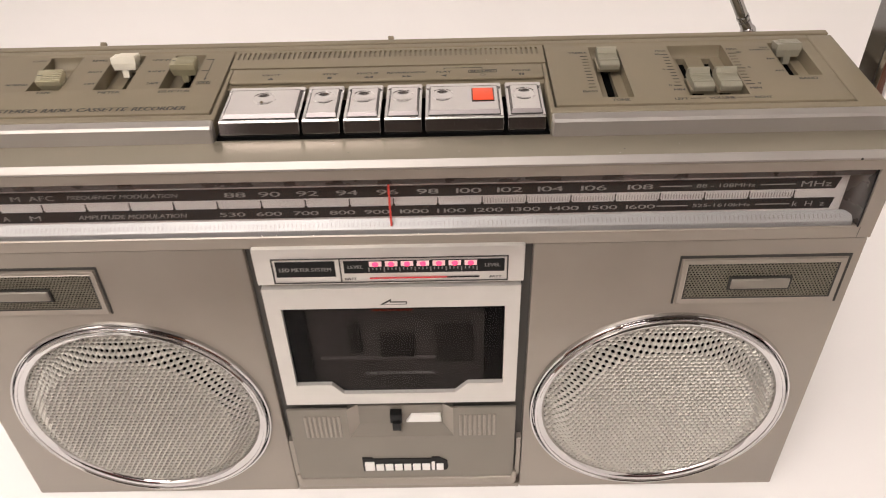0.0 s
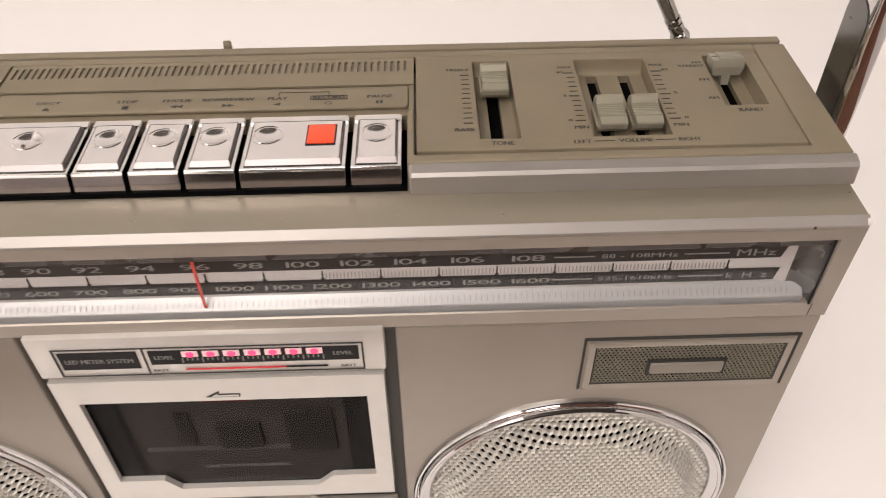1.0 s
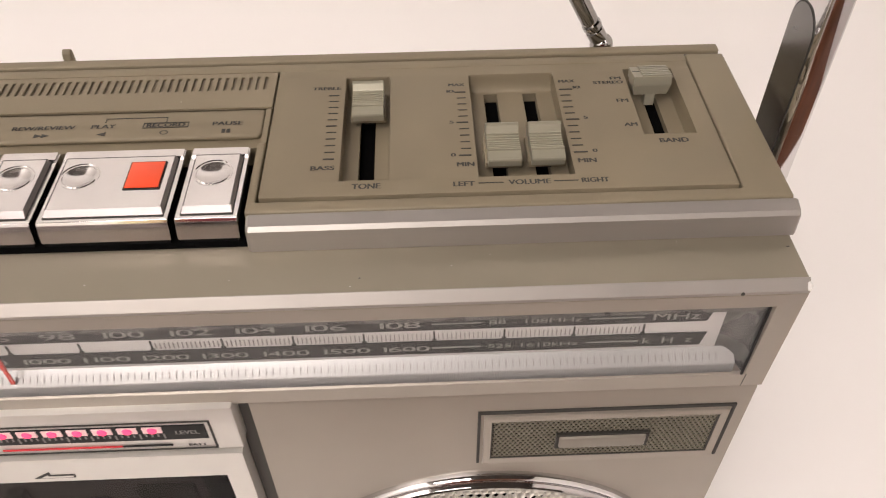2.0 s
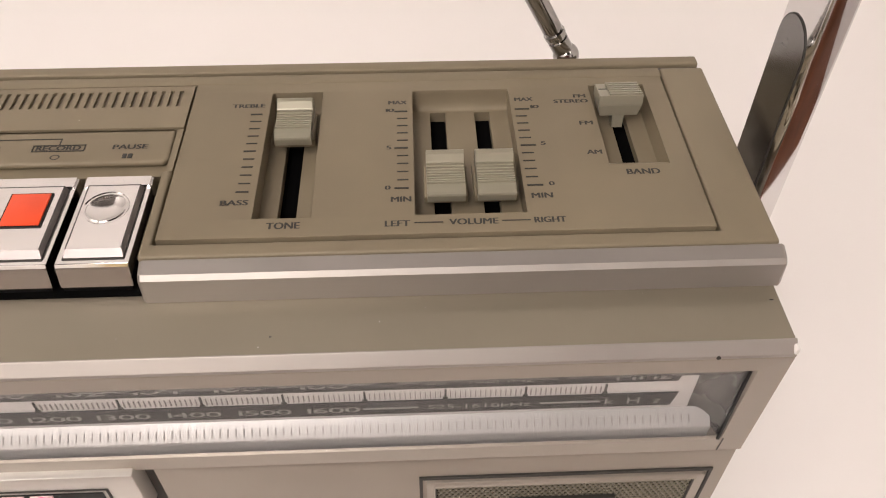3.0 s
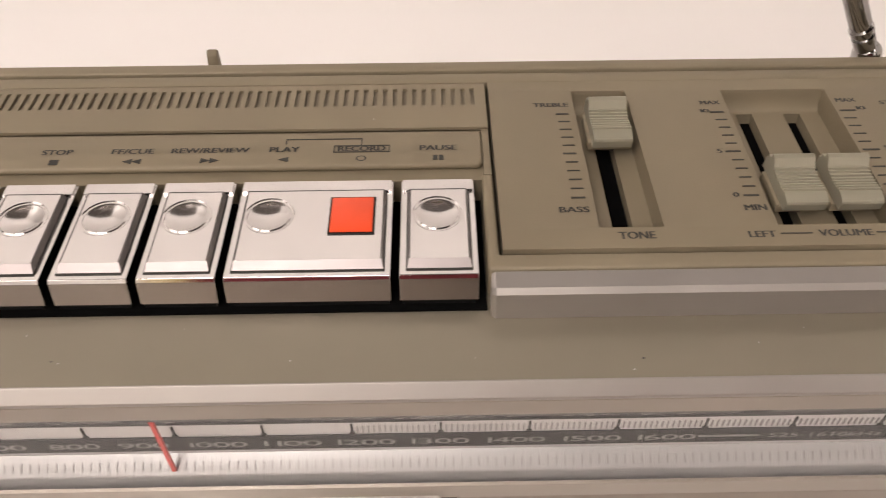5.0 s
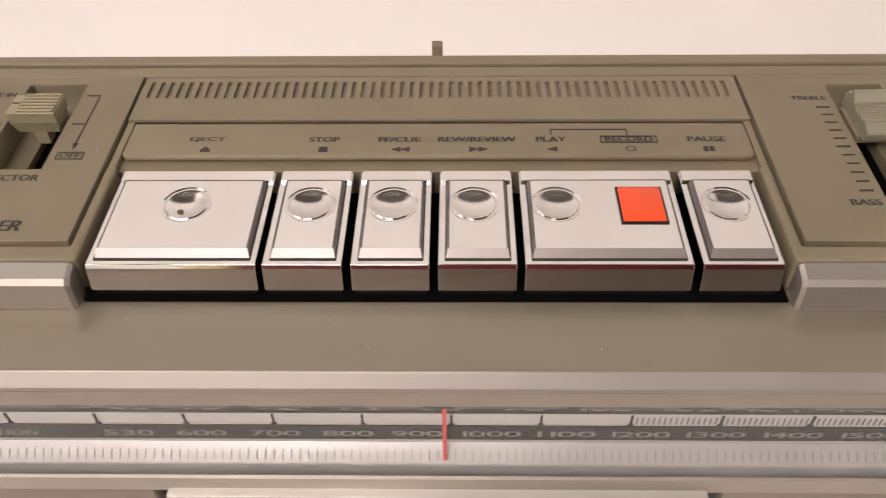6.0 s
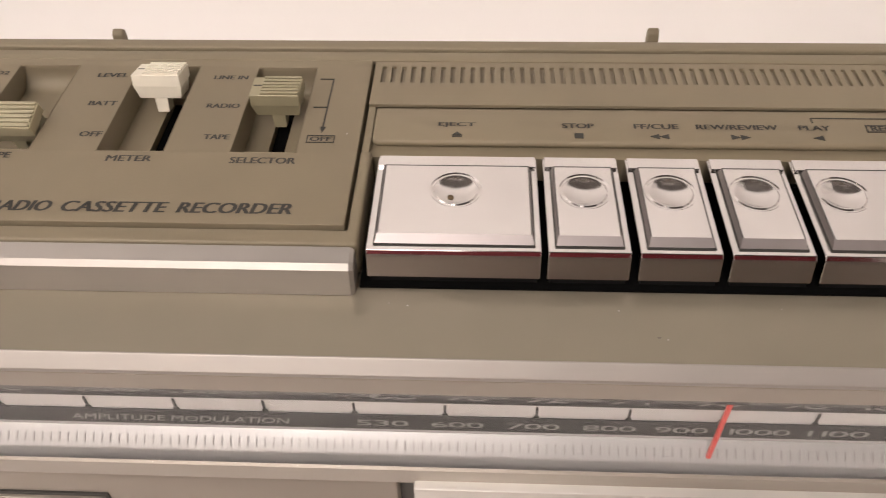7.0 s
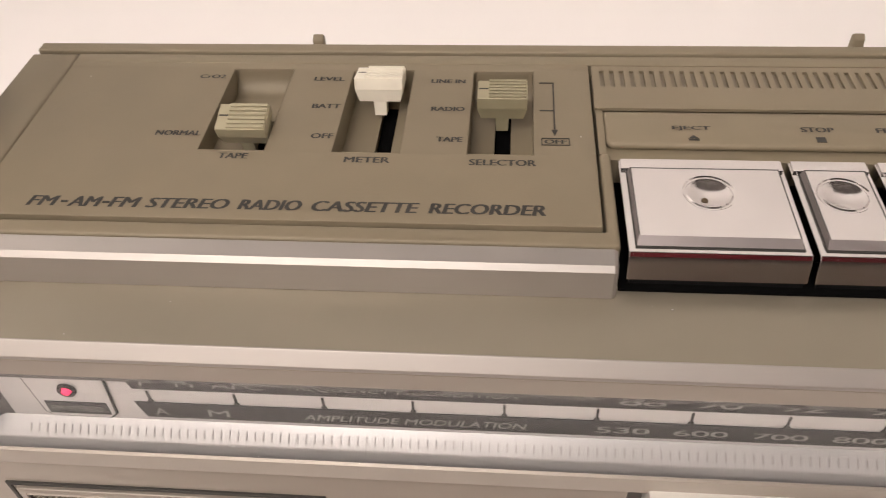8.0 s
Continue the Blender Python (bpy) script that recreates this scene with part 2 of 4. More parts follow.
# ---- the room ----
def room():
    tagged(part("floor", one_box(-1.25, 1.45, -2.8, 1.3, -0.80, -0.75), FLOOR), "red brown wooden floor of the room", "floor", kind="structure")
    # Unseen ceiling, kept dark so that the finger dishes reflect something dark.
    tagged(part("ceiling", one_box(-1.25, 1.45, -2.8, 1.3, 2.27, 2.32), CEIL), "unseen ceiling, dark brown to give the metal dark reflections", "ceiling", kind="structure")
    # Unseen walls close the room; east and west set near to reflect light.
    for name, a in (("wall_north", (-1.25, 1.45, 1.3, 1.4)), ("wall_south", (-1.25, 1.45, -2.9, -2.8)), ("wall_west", (-1.35, -1.25, -2.8, 1.3)), ("wall_east", (1.45, 1.55, -2.8, 1.3))):
        tagged(part(name, one_box(*a, -0.75, 2.27), WALL), "unseen warm white wall, closing the room and reflecting light", "wall", kind="structure")

    # Unseen panels, added so that the chrome key edges reflect red and brown.
    tagged(part("reflection_panel", one_box(-0.85, 1.44, -2.729, -2.70, 0.90, 1.45), REDPANEL), "unseen dark red panel added for red reflections in the keys", "panelling", kind="structure")
    tagged(part("reflection_panel", one_box(-0.85, 1.44, -2.799, -2.73, -0.75, 1.78), BROWNPANEL), "unseen dark brown panel added for dark reflections in the metal", "panelling", kind="structure")

    # Unseen board, added to give the key chamfers a yellow reflection.
    tagged(part("reflection_board", one_box(-1.02, -0.852, -2.799, -2.68, 0.95, 1.36), material("yellow_reflection_board", (0.56, 0.43, 0.20), 0.4, 0, 0.1, 8)), "unseen yellow board added for yellow reflections in the keys", "board", kind="structure")


room()
table = new("table")
tagged(table, "large white laminate table under the radio", "table")
part("tabletop", one_box(-1.0, 1.0, -0.235, 1.15, -0.03, 0.0), TABLETOP, table, bevel=0.004)
for lx in (-0.93, 0.93):
    for ly in (-0.20, 1.08):
        part("leg", one_box(lx - 0.025, lx + 0.025, ly - 0.025, ly + 0.025, -0.75, -0.03), WHITE, table, bevel=0.003)

# ---- the radio: its case ----
T = 0.277
EDGE = {-1: -0.2528, 1: 0.2455}
radio = new("radio_cassette_recorder")
tagged(radio, "silver and olive stereo radio cassette recorder on white table", "radio")

cabinet = part("cabinet", one_box(-0.2528, 0.2455, 0.0060, 0.1100, 0.0, 0.2145), PAINT, radio, bevel=0.0012)
part("upper_case", along_x([(-0.0010, 0.2627), (-0.0010, 0.2642), (0.0013, 0.2668), (0.1095, 0.2668), (0.1095, 0.2150), (0.0120, 0.2150), (0.0120, 0.2627)], -0.2530, 0.2455), OLIVEPAINT, radio, "silver taupe upper case")
part("lip", along_x([(-0.0012, 0.2630), (-0.0012, 0.2641), (0.0013, 0.2671), (0.0017, 0.2671), (0.0017, 0.2660), (0.0, 0.2634)], -0.2532, 0.2458), SILVER, radio, "bright silver lip along the case", bevel=0.00015, smooth=8)
part("lip_screw", tube(bmesh.new(), (0.2262, -0.00135, 0.2637), (0.2262, -0.0010, 0.2637), 0.0006, None, 12), DARK, radio)
part("worn_corner", one_box(0.2449, 0.2460, -0.0014, 0.0006, 0.2641, 0.2665), WHITE, radio, "chipped pale corner of the lip", bevel=0.0004)
part("front_sill", one_box(-0.0749, 0.0749, 0.0010, 0.0060, 0.0, 0.0042), PAINT, radio, bevel=0.0006)
trim_ring = [(-0.0738, 0.0200), (-0.0738, 0.0110)] + [(-0.0698 - 0.0040 * math.cos(a), 0.0104 - 0.0040 * math.sin(a)) for a in [math.pi * k / 12 for k in range(1, 7)]]
trim_ring += [(0.0686 + 0.0040 * math.sin(a), 0.0104 - 0.0040 * math.cos(a)) for a in [math.pi * k / 12 for k in range(6)]] + [(0.0726, 0.0110), (0.0726, 0.0200), (0.0700, 0.0200), (0.0690, 0.0144), (-0.0700, 0.0144), (-0.0712, 0.0200)]
part("lower_trim", facing(trim_ring, -0.0014, 0.0060), PAINT, radio, bevel=0.0008, segments=2)
for side in (-1, 1):
    a, b = sorted((side * 0.0750, EDGE[side]))
    part("front_panel", one_box(a, b, 0.0010, 0.0060, 0.0, 0.2140), PAINT, radio, bevel=0.0012)


def dial_frame():
    """The bezel: an outer ring at the front and slopes down to the dial."""
    bm = bmesh.new()
    rings = []
    for lx, hx, z0, z1, y, low in ((-0.2531, 0.2458, 0.2146, 0.2626, 0.0060, 0.0060), (-0.2531, 0.2458, 0.2146, 0.2626, -0.0010, 0.0007), (-0.2442, 0.2380, 0.2218, 0.2573, -0.0010, 0.0002), (-0.2436, 0.2374, 0.2224, 0.2568, 0.0004, 0.0009)):
        rings.append([bm.verts.new(p) for p in ((lx, low, z0), (hx, low, z0), (hx, y, z1), (lx, y, z1))])
    for a, b in zip(rings, rings[1:]):
        for i in range(4):
            bm.faces.new((a[i], a[(i + 1) % 4], b[(i + 1) % 4], b[i]))
    return bm


frame_part = part("dial_bezel", dial_frame(), PAINT, radio)
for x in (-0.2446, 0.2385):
    part("seam_and_shade_line", prism(bmesh.new(), [(x, 0.0005, 0.2147), (x + 0.00025, 0.0005, 0.2147), (x + 0.00025, 0.0000, 0.2219), (x, 0.0000, 0.2219)], (0, 0.001, 0)), SEAM_AND_SHADE, frame_part)


def top_case():
    """Olive deck: rails round the control panels, with gaps for the grooves."""
    for s in (-1, 1):
        end, inner = (0.2464, 0.2323) if s > 0 else (0.2530, 0.2382)
        ring = [(0.0822, 0.0252), (end, 0.0252), (end, 0.1034), (inner, 0.1034), (inner, 0.0300), (0.0850, 0.0300), (0.0850, 0.0585), (0.0822, 0.0585)]
        part("deck_rim", upright([(s * x, y) for x, y in ring], 0.2668, T), OLIVE, radio, bevel=0.0009, segments=3)
        a, b = sorted((s * 0.0828, s * (end + 0.0010)))
        part("step_rail", step_rail(a, b), SILVER, radio, "silver step rail with a bright edge", smooth=20)
    part("back_strip", one_box(-0.2380, 0.2321, 0.0987, 0.1034, 0.2690, T), OLIVE, radio, bevel=0.0004)
    part("back_rail", one_box(-0.2526, 0.2458, 0.1054, 0.1098, 0.2668, T), OLIVE, radio, bevel=0.0007, segments=3)
    # Dark strip puts the groove's shade into the colour.
    part("back_gap_shade", one_box(-0.2522, 0.2445, 0.1030, 0.1060, 0.2668, 0.2754), SHADE, radio, "dark strip for the shade along the back rail")


def step_rail(a, b):
    """A rail with a bright front chamfer; its ends are cut back at the corners."""
    bm, rings = bmesh.new(), []
    face = [(0.0188, 0.2669), (0.0194, 0.2744), (0.0206, 0.2756), (0.0247, 0.2766), (0.0247, 0.2669)]
    for x, cut in ((a, 0.0009), (a + 0.0009, 0.0), (b - 0.0009, 0.0), (b, 0.0009)):
        rings.append([bm.verts.new((x, y + cut * (0.9 if k < 3 else 0), z - cut * (0.7 if 1 <= k <= 3 else 0))) for k, (y, z) in enumerate(face)])
    for u, w in zip(rings, rings[1:]):
        for i in range(5):
            bm.faces.new((u[i], u[(i + 1) % 5], w[(i + 1) % 5], w[i]))
    bm.faces.new(rings[0])
    bm.faces.new(rings[-1])
    return bm


top_case()

# ---- control panels with their wells ----
RIGHT_WELLS = [(0.1095, 0.1250, 0.0377, 0.0934), (0.1525, 0.1823, 0.0378, 0.0930), (0.2076, 0.2248, 0.0563, 0.0940)]
LEFT_WELLS = [(-0.1874, -0.1699, 0.0567, 0.0951), (-0.1523, -0.1349, 0.0565, 0.0949), (-0.1179, -0.1012, 0.0565, 0.0946)]
panel_r = part("control_panel", holed_rect(0.0858, 0.2313, 0.0310, 0.0981, RIGHT_WELLS, 0.2690, T + 0.0003), OLIVE, radio, "olive grey control panel", bevel=0.0006, segments=3)
panel_l = part("control_panel", holed_rect(-0.2374, -0.0858, 0.0310, 0.0981, LEFT_WELLS, 0.2690, T + 0.0003), OLIVE, radio, "olive grey control panel", bevel=0.0006, segments=3)


def well(a, b, c, d, slits, parent, depth, slope, lip=0.0):
    """A sunk tray under a hole, with its back end rising and dark slits in its floor."""
    floor = T - depth
    holes = [(x - w, x + w, y0, y1) for x, y0, y1, w in slits]
    tray = part("well", holed_rect(a, b, c, d - slope + 0.0001, holes, max(floor - 0.0034, 0.2672), floor), OLIVE, parent)
    curve = [(a, d - slope * (1 - math.cos(q)), T - 0.0008 - (depth - 0.0008) * math.sin(q)) for q in [math.pi * k / 16 for k in range(9)]]
    part("well_end", prism(bmesh.new(), curve + [(a, d - slope, floor - 0.001), (a, d, floor - 0.001)], (b - a, 0, 0)), OLIVE, tray, smooth=30)
    if lip:
        part("well_lip", prism(bmesh.new(), [(a, c, T + 0.0002), (a, c + lip, T - 0.0016), (a, c + lip, floor - 0.001), (a, c, floor - 0.001)], (b - a, 0, 0)), OLIVE, tray)
    for x, s in ((a, 1), (b, -1)):
        for y, q in ((c, 1), (d, -1)):
            r = 0.0011
            bend = [(x, y)] + [(x + s * r * (1 - math.sin(k * math.pi / 10)), y + q * r * (1 - math.cos(k * math.pi / 10))) for k in range(6)]
            part("well_corner", upright(bend, floor, T), OLIVE, tray, smooth=40)
    # Black sheet for the shade below the slits.
    part("well_shade", one_box(a, b, c, d, 0.26685, 0.2671), VOID, tray)
    return tray


well(*RIGHT_WELLS[0], [(0.1172, 0.0400, 0.0895, 0.0026)], panel_r, 0.0064, 0.003)
well(*RIGHT_WELLS[1], [(0.1603, 0.0400, 0.0902, 0.0024), (0.1742, 0.0400, 0.0902, 0.0024)], panel_r, 0.0064, 0.0022)
well(*RIGHT_WELLS[2], [(0.2168, 0.0585, 0.0900, 0.0024)], panel_r, 0.0072, 0.003, 0.0027)
well(*LEFT_WELLS[0], [(-0.1742, 0.0585, 0.0790, 0.0030)], panel_l, 0.0066, 0.005, 0.0028)
well(*LEFT_WELLS[1], [(-0.1412, 0.0585, 0.0900, 0.0022)], panel_l, 0.0075, 0.003, 0.0026)
well(*LEFT_WELLS[2], [(-0.1092, 0.0585, 0.0900, 0.0022)], panel_l, 0.0075, 0.004, 0.0026)


def slider(x, y, parent, label):
    """A slide knob: stepped back, ribbed saddle and sloping front, on a thin shank."""
    w = 0.0052
    top = T + 0.0056
    pts = [(y - 0.0081, T - 0.0010), (y - 0.0086, top - 0.0042), (y - 0.0084, top - 0.0036), (y - 0.0078, top - 0.0033), (y - 0.0056, top - 0.0026)]
    for i in range(8):
        c = y - 0.0055 + i * 0.0011
        sag = top - 0.0021 - 0.0007 * (1 - ((i - 3.5) / 4) ** 2)
        pts += [(c, sag - 0.0006), (c + 0.00040, sag - 0.0006), (c + 0.00058, sag), (c + 0.00092, sag)]
    pts += [(y + 0.0034, top - 0.0020), (y + 0.0045, top - 0.0003), (y + 0.0056, top), (y + 0.0060, top - 0.0002), (y + 0.0062, top - 0.0016), (y + 0.0078, top - 0.0018), (y + 0.0079, top - 0.0030), (y + 0.0088, top - 0.0032), (y + 0.0090, T - 0.0010)]
    knob = part("slide_knob", along_x(pts, x - w, x + w), KNOB, parent, label)
    part("skirt", one_box(x - 0.0060, x + 0.0060, y - 0.0060, y + 0.0070, T - 0.0036, T - 0.0011), OLIVE, knob, bevel=0.0004)
    part("shank", one_box(x - 0.0017, x + 0.0017, y - 0.004, y + 0.004, T - 0.0055, T - 0.0010), BLACK, knob)
    return knob


slider(0.1177, 0.0775, radio, "pale grey ribbed tone slider at treble")
slider(0.1611, 0.0522, radio, "pale grey ribbed volume slider")
slider(0.1748, 0.0522, radio, "pale grey ribbed volume slider")


def switch(x, y, mat, parent, label, tilt=0.0):
    """A paddle switch: cap ribbed over most of its width, tapering skirt and a narrow neck into the slit; it rocks by tilt degrees towards the front."""
    top = T + 0.0046

    def rocked(bm):
        bmesh.ops.rotate(bm, verts=bm.verts[:], cent=(x, y, T + 0.002), matrix=Matrix.Rotation(radians(tilt), 3, "X"))
        return bm

    body = part("switch_knob", rocked(one_box(x - 0.0066, x + 0.0066, y - 0.0040, y + 0.0045, T + 0.0012, top)), mat, parent, label, bevel=0.00012, segments=1)
    for i in range(6):
        c = y - 0.0033 + i * 0.00142
        part("rib", rocked(one_box(x - 0.0036, x + 0.0063, c - 0.00042, c + 0.00042, top - 0.0002, top + 0.0006)), mat, body)
    part("index_line", rocked(one_box(x - 0.0062, x - 0.0037, y + 0.0004, y + 0.0009, top - 0.0002, top + 0.00006)), DARK, body)
    part("skirt", rocked(prism(bmesh.new(), [(x - 0.0066, y - 0.0038, T + 0.0012), (x + 0.0066, y - 0.0038, T + 0.0012), (x + 0.0057, y - 0.0030, T - 0.0024), (x - 0.0057, y - 0.0030, T - 0.0024)], (0, 0.0070, 0))), mat, body)
    part("neck", rocked(facing([(x - 0.0018, T - 0.0024), (x + 0.0018, T - 0.0024), (x + 0.0016, T - 0.0066), (x - 0.0016, T - 0.0066)], y - 0.0028, y + 0.001)), mat, body)


# Slider plastic darkened, for the dimmer light on the band switch.
switch(0.2152, 0.0850, material("dimmed_grey_green_plastic", (0.30, 0.282, 0.22), 0.34, 0.3, 0.02, 40, rough_spread=0.03), radio, "pale grey band switch set to stereo", -10)
switch(-0.1769, 0.0659, material("pale_khaki_plastic", (0.40, 0.365, 0.25), 0.36, 0.2, 0.04, 200), radio, "pale grey tape switch set to normal", 15)
switch(-0.1434, 0.0860, CREAM, radio, "cream meter switch set to level", -12)
switch(-0.1095, 0.0788, material("khaki_plastic", (0.30, 0.27, 0.175), 0.4, 0.2, 0.04, 200), radio, "khaki selector switch set to radio")

# ---- middle deck: vents, legend strip, keys ----
N_SLOTS = 60
slots = [(-0.0822 + i * 0.00277 - 0.0006, -0.0822 + i * 0.00277 + 0.0006, 0.0880, 0.0958) for i in range(N_SLOTS)]
vent = part("vent_panel", holed_rect(-0.0849, 0.0849, 0.0778, 0.0981, slots, 0.2761, T), OLIVE, radio, "olive panel with a row of vent slots")
part("vent_backing", one_box(-0.0845, 0.0845, 0.0870, 0.0968, 0.2747, 0.2762), VENTBACK, vent)
legend = part("legend_strip", upright([(-0.0812, 0.0625), (0.0812, 0.0625), (0.0822, 0.0629), (0.0828, 0.0640), (0.0828, 0.0769), (-0.0828, 0.0769), (-0.0828, 0.0640), (-0.0822, 0.0629)], 0.2747, T - 0.0002), OLIVE, radio, bevel=0.0009, segments=3)
part("legend_bed", one_box(-0.0848, 0.0848, 0.0586, 0.0981, 0.2668, 0.2746), OLIVE, radio)
for s in (-1, 1):
    a, b = sorted((s * 0.0830, s * 0.0848))
    part("deck_post", one_box(a, b, 0.0587, 0.0776, 0.2747, 0.2764), OLIVE, radio)
# Black sheet for the shade between and under the keys.
part("key_gap_shade", one_box(-0.0821, 0.0821, 0.0213, 0.0585, 0.2668, 0.2674), VOID, radio)


def key(x0, x1, dimple, button=None, worn=False):
    """A chrome piano key: body with a chamfered front, satin plate with a finger dish."""
    back, x0, x1 = 0.0572, x0 + 0.0002, x1 - 0.0002
    side = [(0.0236, 0.2678), (0.0230, 0.2689), (0.02445, 0.2748), (0.0250, 0.2757), (back, 0.2757), (back, 0.2678)]
    ob = part("cassette_key", along_x(side, x0, x1), KEYCHROME, radio, "chrome cassette key", bevel=0.00013, smooth=4)
    # Front in darker chrome, putting its dim reflection into the colour.
    part("key_front", along_x([(0.02298, 0.2690), (0.02440, 0.27475), (0.0247, 0.27475), (0.0232, 0.2690)], x0 + 0.0002, x1 - 0.0002), DIMCHROME, ob, "front in darkened chrome")
    part("key_foot", along_x([(0.0232, 0.2675), (0.0231, 0.2688), (0.0500, 0.2688), (0.0500, 0.2675)], x0 + 0.0006, x1 - 0.0006), BLACK, ob)
    a, b, c, d, z = x0 + 0.0022, x1 - 0.0020, 0.0285, 0.0523, T + 0.0005
    bm = bmesh.new()
    cy, r, n, deep = 0.0434, 0.0062, 40, 0.0011
    angles = sorted([2 * math.pi * i / n for i in range(n)] + [math.atan2(qy - cy, qx - dimple) % (2 * math.pi) for qx in (a, b) for qy in (c, d)])
    m = len(angles)
    outer, rings = [], []
    for t in angles:
        ux, uy = math.cos(t), math.sin(t)
        reach = min([((b if ux > 0 else a) - dimple) / ux if abs(ux) > 1e-9 else 9, ((d if uy > 0 else c) - cy) / uy if abs(uy) > 1e-9 else 9])
        outer.append(bm.verts.new((dimple + reach * ux, cy + reach * uy, z)))
    profile = [(1.0, 0), (0.94, -0.00022), (0.88, -0.00022), (0.82, 0.00002)] + [(0.80 * (1 - k / 8), -deep * (1 - (1 - k / 8) ** 2)) for k in range(8)]
    for q, drop in profile:
        rings.append([bm.verts.new((dimple + r * q * math.cos(t), cy + r * q * math.sin(t), z + drop)) for t in angles])
    tip = bm.verts.new((dimple, cy, z - deep))
    for u, w in zip([outer] + rings, rings):
        for i in range(m):
            bm.faces.new((u[i], u[(i + 1) % m], w[(i + 1) % m], w[i]))
    for i in range(m):
        bm.faces.new((rings[-1][i], rings[-1][(i + 1) % m], tip))
    base = [bm.verts.new(p) for p in ((a - 0.0005, c - 0.0020, z - 0.0018), (b + 0.0005, c - 0.0020, z - 0.0018), (b + 0.0005, d + 0.0004, z - 0.0018), (a - 0.0005, d + 0.0004, z - 0.0018))]
    corner = [min(outer, key=lambda v: (v.co.x - p[0]) ** 2 + (v.co.y - p[1]) ** 2) for p in ((a, c), (b, c), (b, d), (a, d))]
    edges = bmesh.new()
    for i in range(4):
        j = (i + 1) % 4
        s, e = outer.index(corner[i]), outer.index(corner[j])
        run = [outer[(s + k) % m] for k in range((e - s) % m + 1)]
        edges.faces.new([edges.verts.new(v.co) for v in [base[i], base[j]] + run[::-1]])
    for v in base:
        bm.verts.remove(v)
    # Dark sheet paints the shade of the gap round the plate.
    part("plate_gap_shade", one_box(a - 0.0007, b + 0.0007, c - 0.0022, d + 0.0008, 0.2756, 0.27595), DARK, ob)
    part("plate", bm, SATIN, ob, "satin aluminium plate with a finger dish", smooth=14)
    part("plate_bevel", edges, BRUSHED, ob, "brushed bevel round the plate")
    # Thin dark lines paint the shade along the plate's edges.
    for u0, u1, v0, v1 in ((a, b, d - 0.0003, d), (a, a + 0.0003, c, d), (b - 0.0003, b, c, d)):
        part("seam_and_shade_line", one_box(u0, u1, v0, v1, z - 0.0002, z + 0.00004), SEAM_AND_SHADE, ob)
    part("back_band", one_box(x0 + 0.0004, x1 - 0.0004, 0.0533, back - 0.0002, 0.2757, 0.2764), SATIN, ob)
    if worn:
        part("worn_spot", tube(bmesh.new(), (dimple - 0.0012, cy - 0.0020, z - 0.0010), (dimple - 0.0012, cy - 0.0020, z - 0.00052), 0.0009, 0.0007, 14), WORN, ob, "brown worn spot")
    if button:
        part("button_frame", one_box(button[0] - 0.0005, button[1] + 0.0005, button[2] - 0.0005, button[3] + 0.0005, T - 0.0008, T + 0.0008), BLACK, ob)
        part("record_button", one_box(*button, T - 0.0008, T + 0.0012), ORANGE, ob, "orange red record square", bevel=0.0002)


key(-0.0805, -0.0408, -0.0606, worn=True)
key(-0.0396, -0.0209, -0.0302)
key(-0.0192, -0.0008, -0.0102)
key(0.0009, 0.0194, 0.0096)
key(0.0209, 0.0597, 0.0296, (0.0448, 0.0550, 0.0370, 0.0488))
key(0.0614, 0.0802, 0.0706)

# ---- dial ----
dial = part("dial_plate", one_box(-0.2352, 0.2290, 0.0081, 0.0110, 0.2262, 0.2626), DIAL, radio, "silver tuning dial plate")
YF = 0.0080
part("band_strip", facing([(-0.1990, 0.2406), (0.2234, 0.2406), (0.2252, 0.2472), (-0.2010, 0.2472)], YF - 0.0002, YF), STRIP, dial, "charcoal strip with silver figures")
part("band_strip", facing([(-0.1985, 0.2285), (0.2236, 0.2285), (0.2248, 0.2350), (-0.2002, 0.2350)], YF - 0.0002, YF), STRIP, dial, "charcoal strip with silver figures")
part("plate_edge", one_box(-0.2352, 0.2290, 0.0080, 0.0084, 0.2262, 0.2266), DARK, dial)


def dial_end(s, inner, outer):
    """A hollow cove that closes the dial at one end."""
    bend = [(inner + (outer - inner) * math.sin(q), 0.0082 - 0.0080 * (1 - math.cos(q))) for q in [math.pi * k / 20 for k in range(11)]]
    ring = [(s * x, y) for x, y in bend] + [(s * outer, 0.0095), (s * inner, 0.0095)]
    part("dial_end", upright(ring, 0.2218, 0.2576), DIALEND, dial, "cove at the end of the dial, darkened for its reflection", smooth=30)
    part("dial_end_trim", one_box(*sorted((s * (outer - 0.0009), s * (outer - 0.0002))), -0.0003, 0.0004, 0.2222, 0.2572), BLACK, dial)


dial_end(1, 0.2290, 0.2374)
dial_end(-1, 0.2352, 0.2436)
slope = [(0.0032, 0.2168), (0.0032, 0.2230), (0.0033, 0.2235), (0.0036, 0.2239), (0.0079, 0.2272), (0.0080, 0.2168)]
ledge = part("dial_ledge", along_x(slope, -0.2415, 0.2353), LEDGE, radio, "polished ledge with fine tick marks", smooth=30)
# Dark strip painting the shade in the slot before the ledge.
part("ledge_gap_shade", one_box(-0.2434, 0.2372, 0.0009, 0.0034, 0.2150, 0.2166), DARK, ledge)
bm = bmesh.new()
for i in range(208):
    x = -0.2303 + i * 0.00222
    prism(bm, [(x - 0.00018, 0.0043, 0.22448), (x + 0.00018, 0.0043, 0.22448), (x + 0.00018, 0.0062, 0.22592), (x - 0.00018, 0.0062, 0.22592)], (0, -0.00008, 0.0001))
tagged(part("tick_marks", bm, TICK, ledge), kind="stuff")
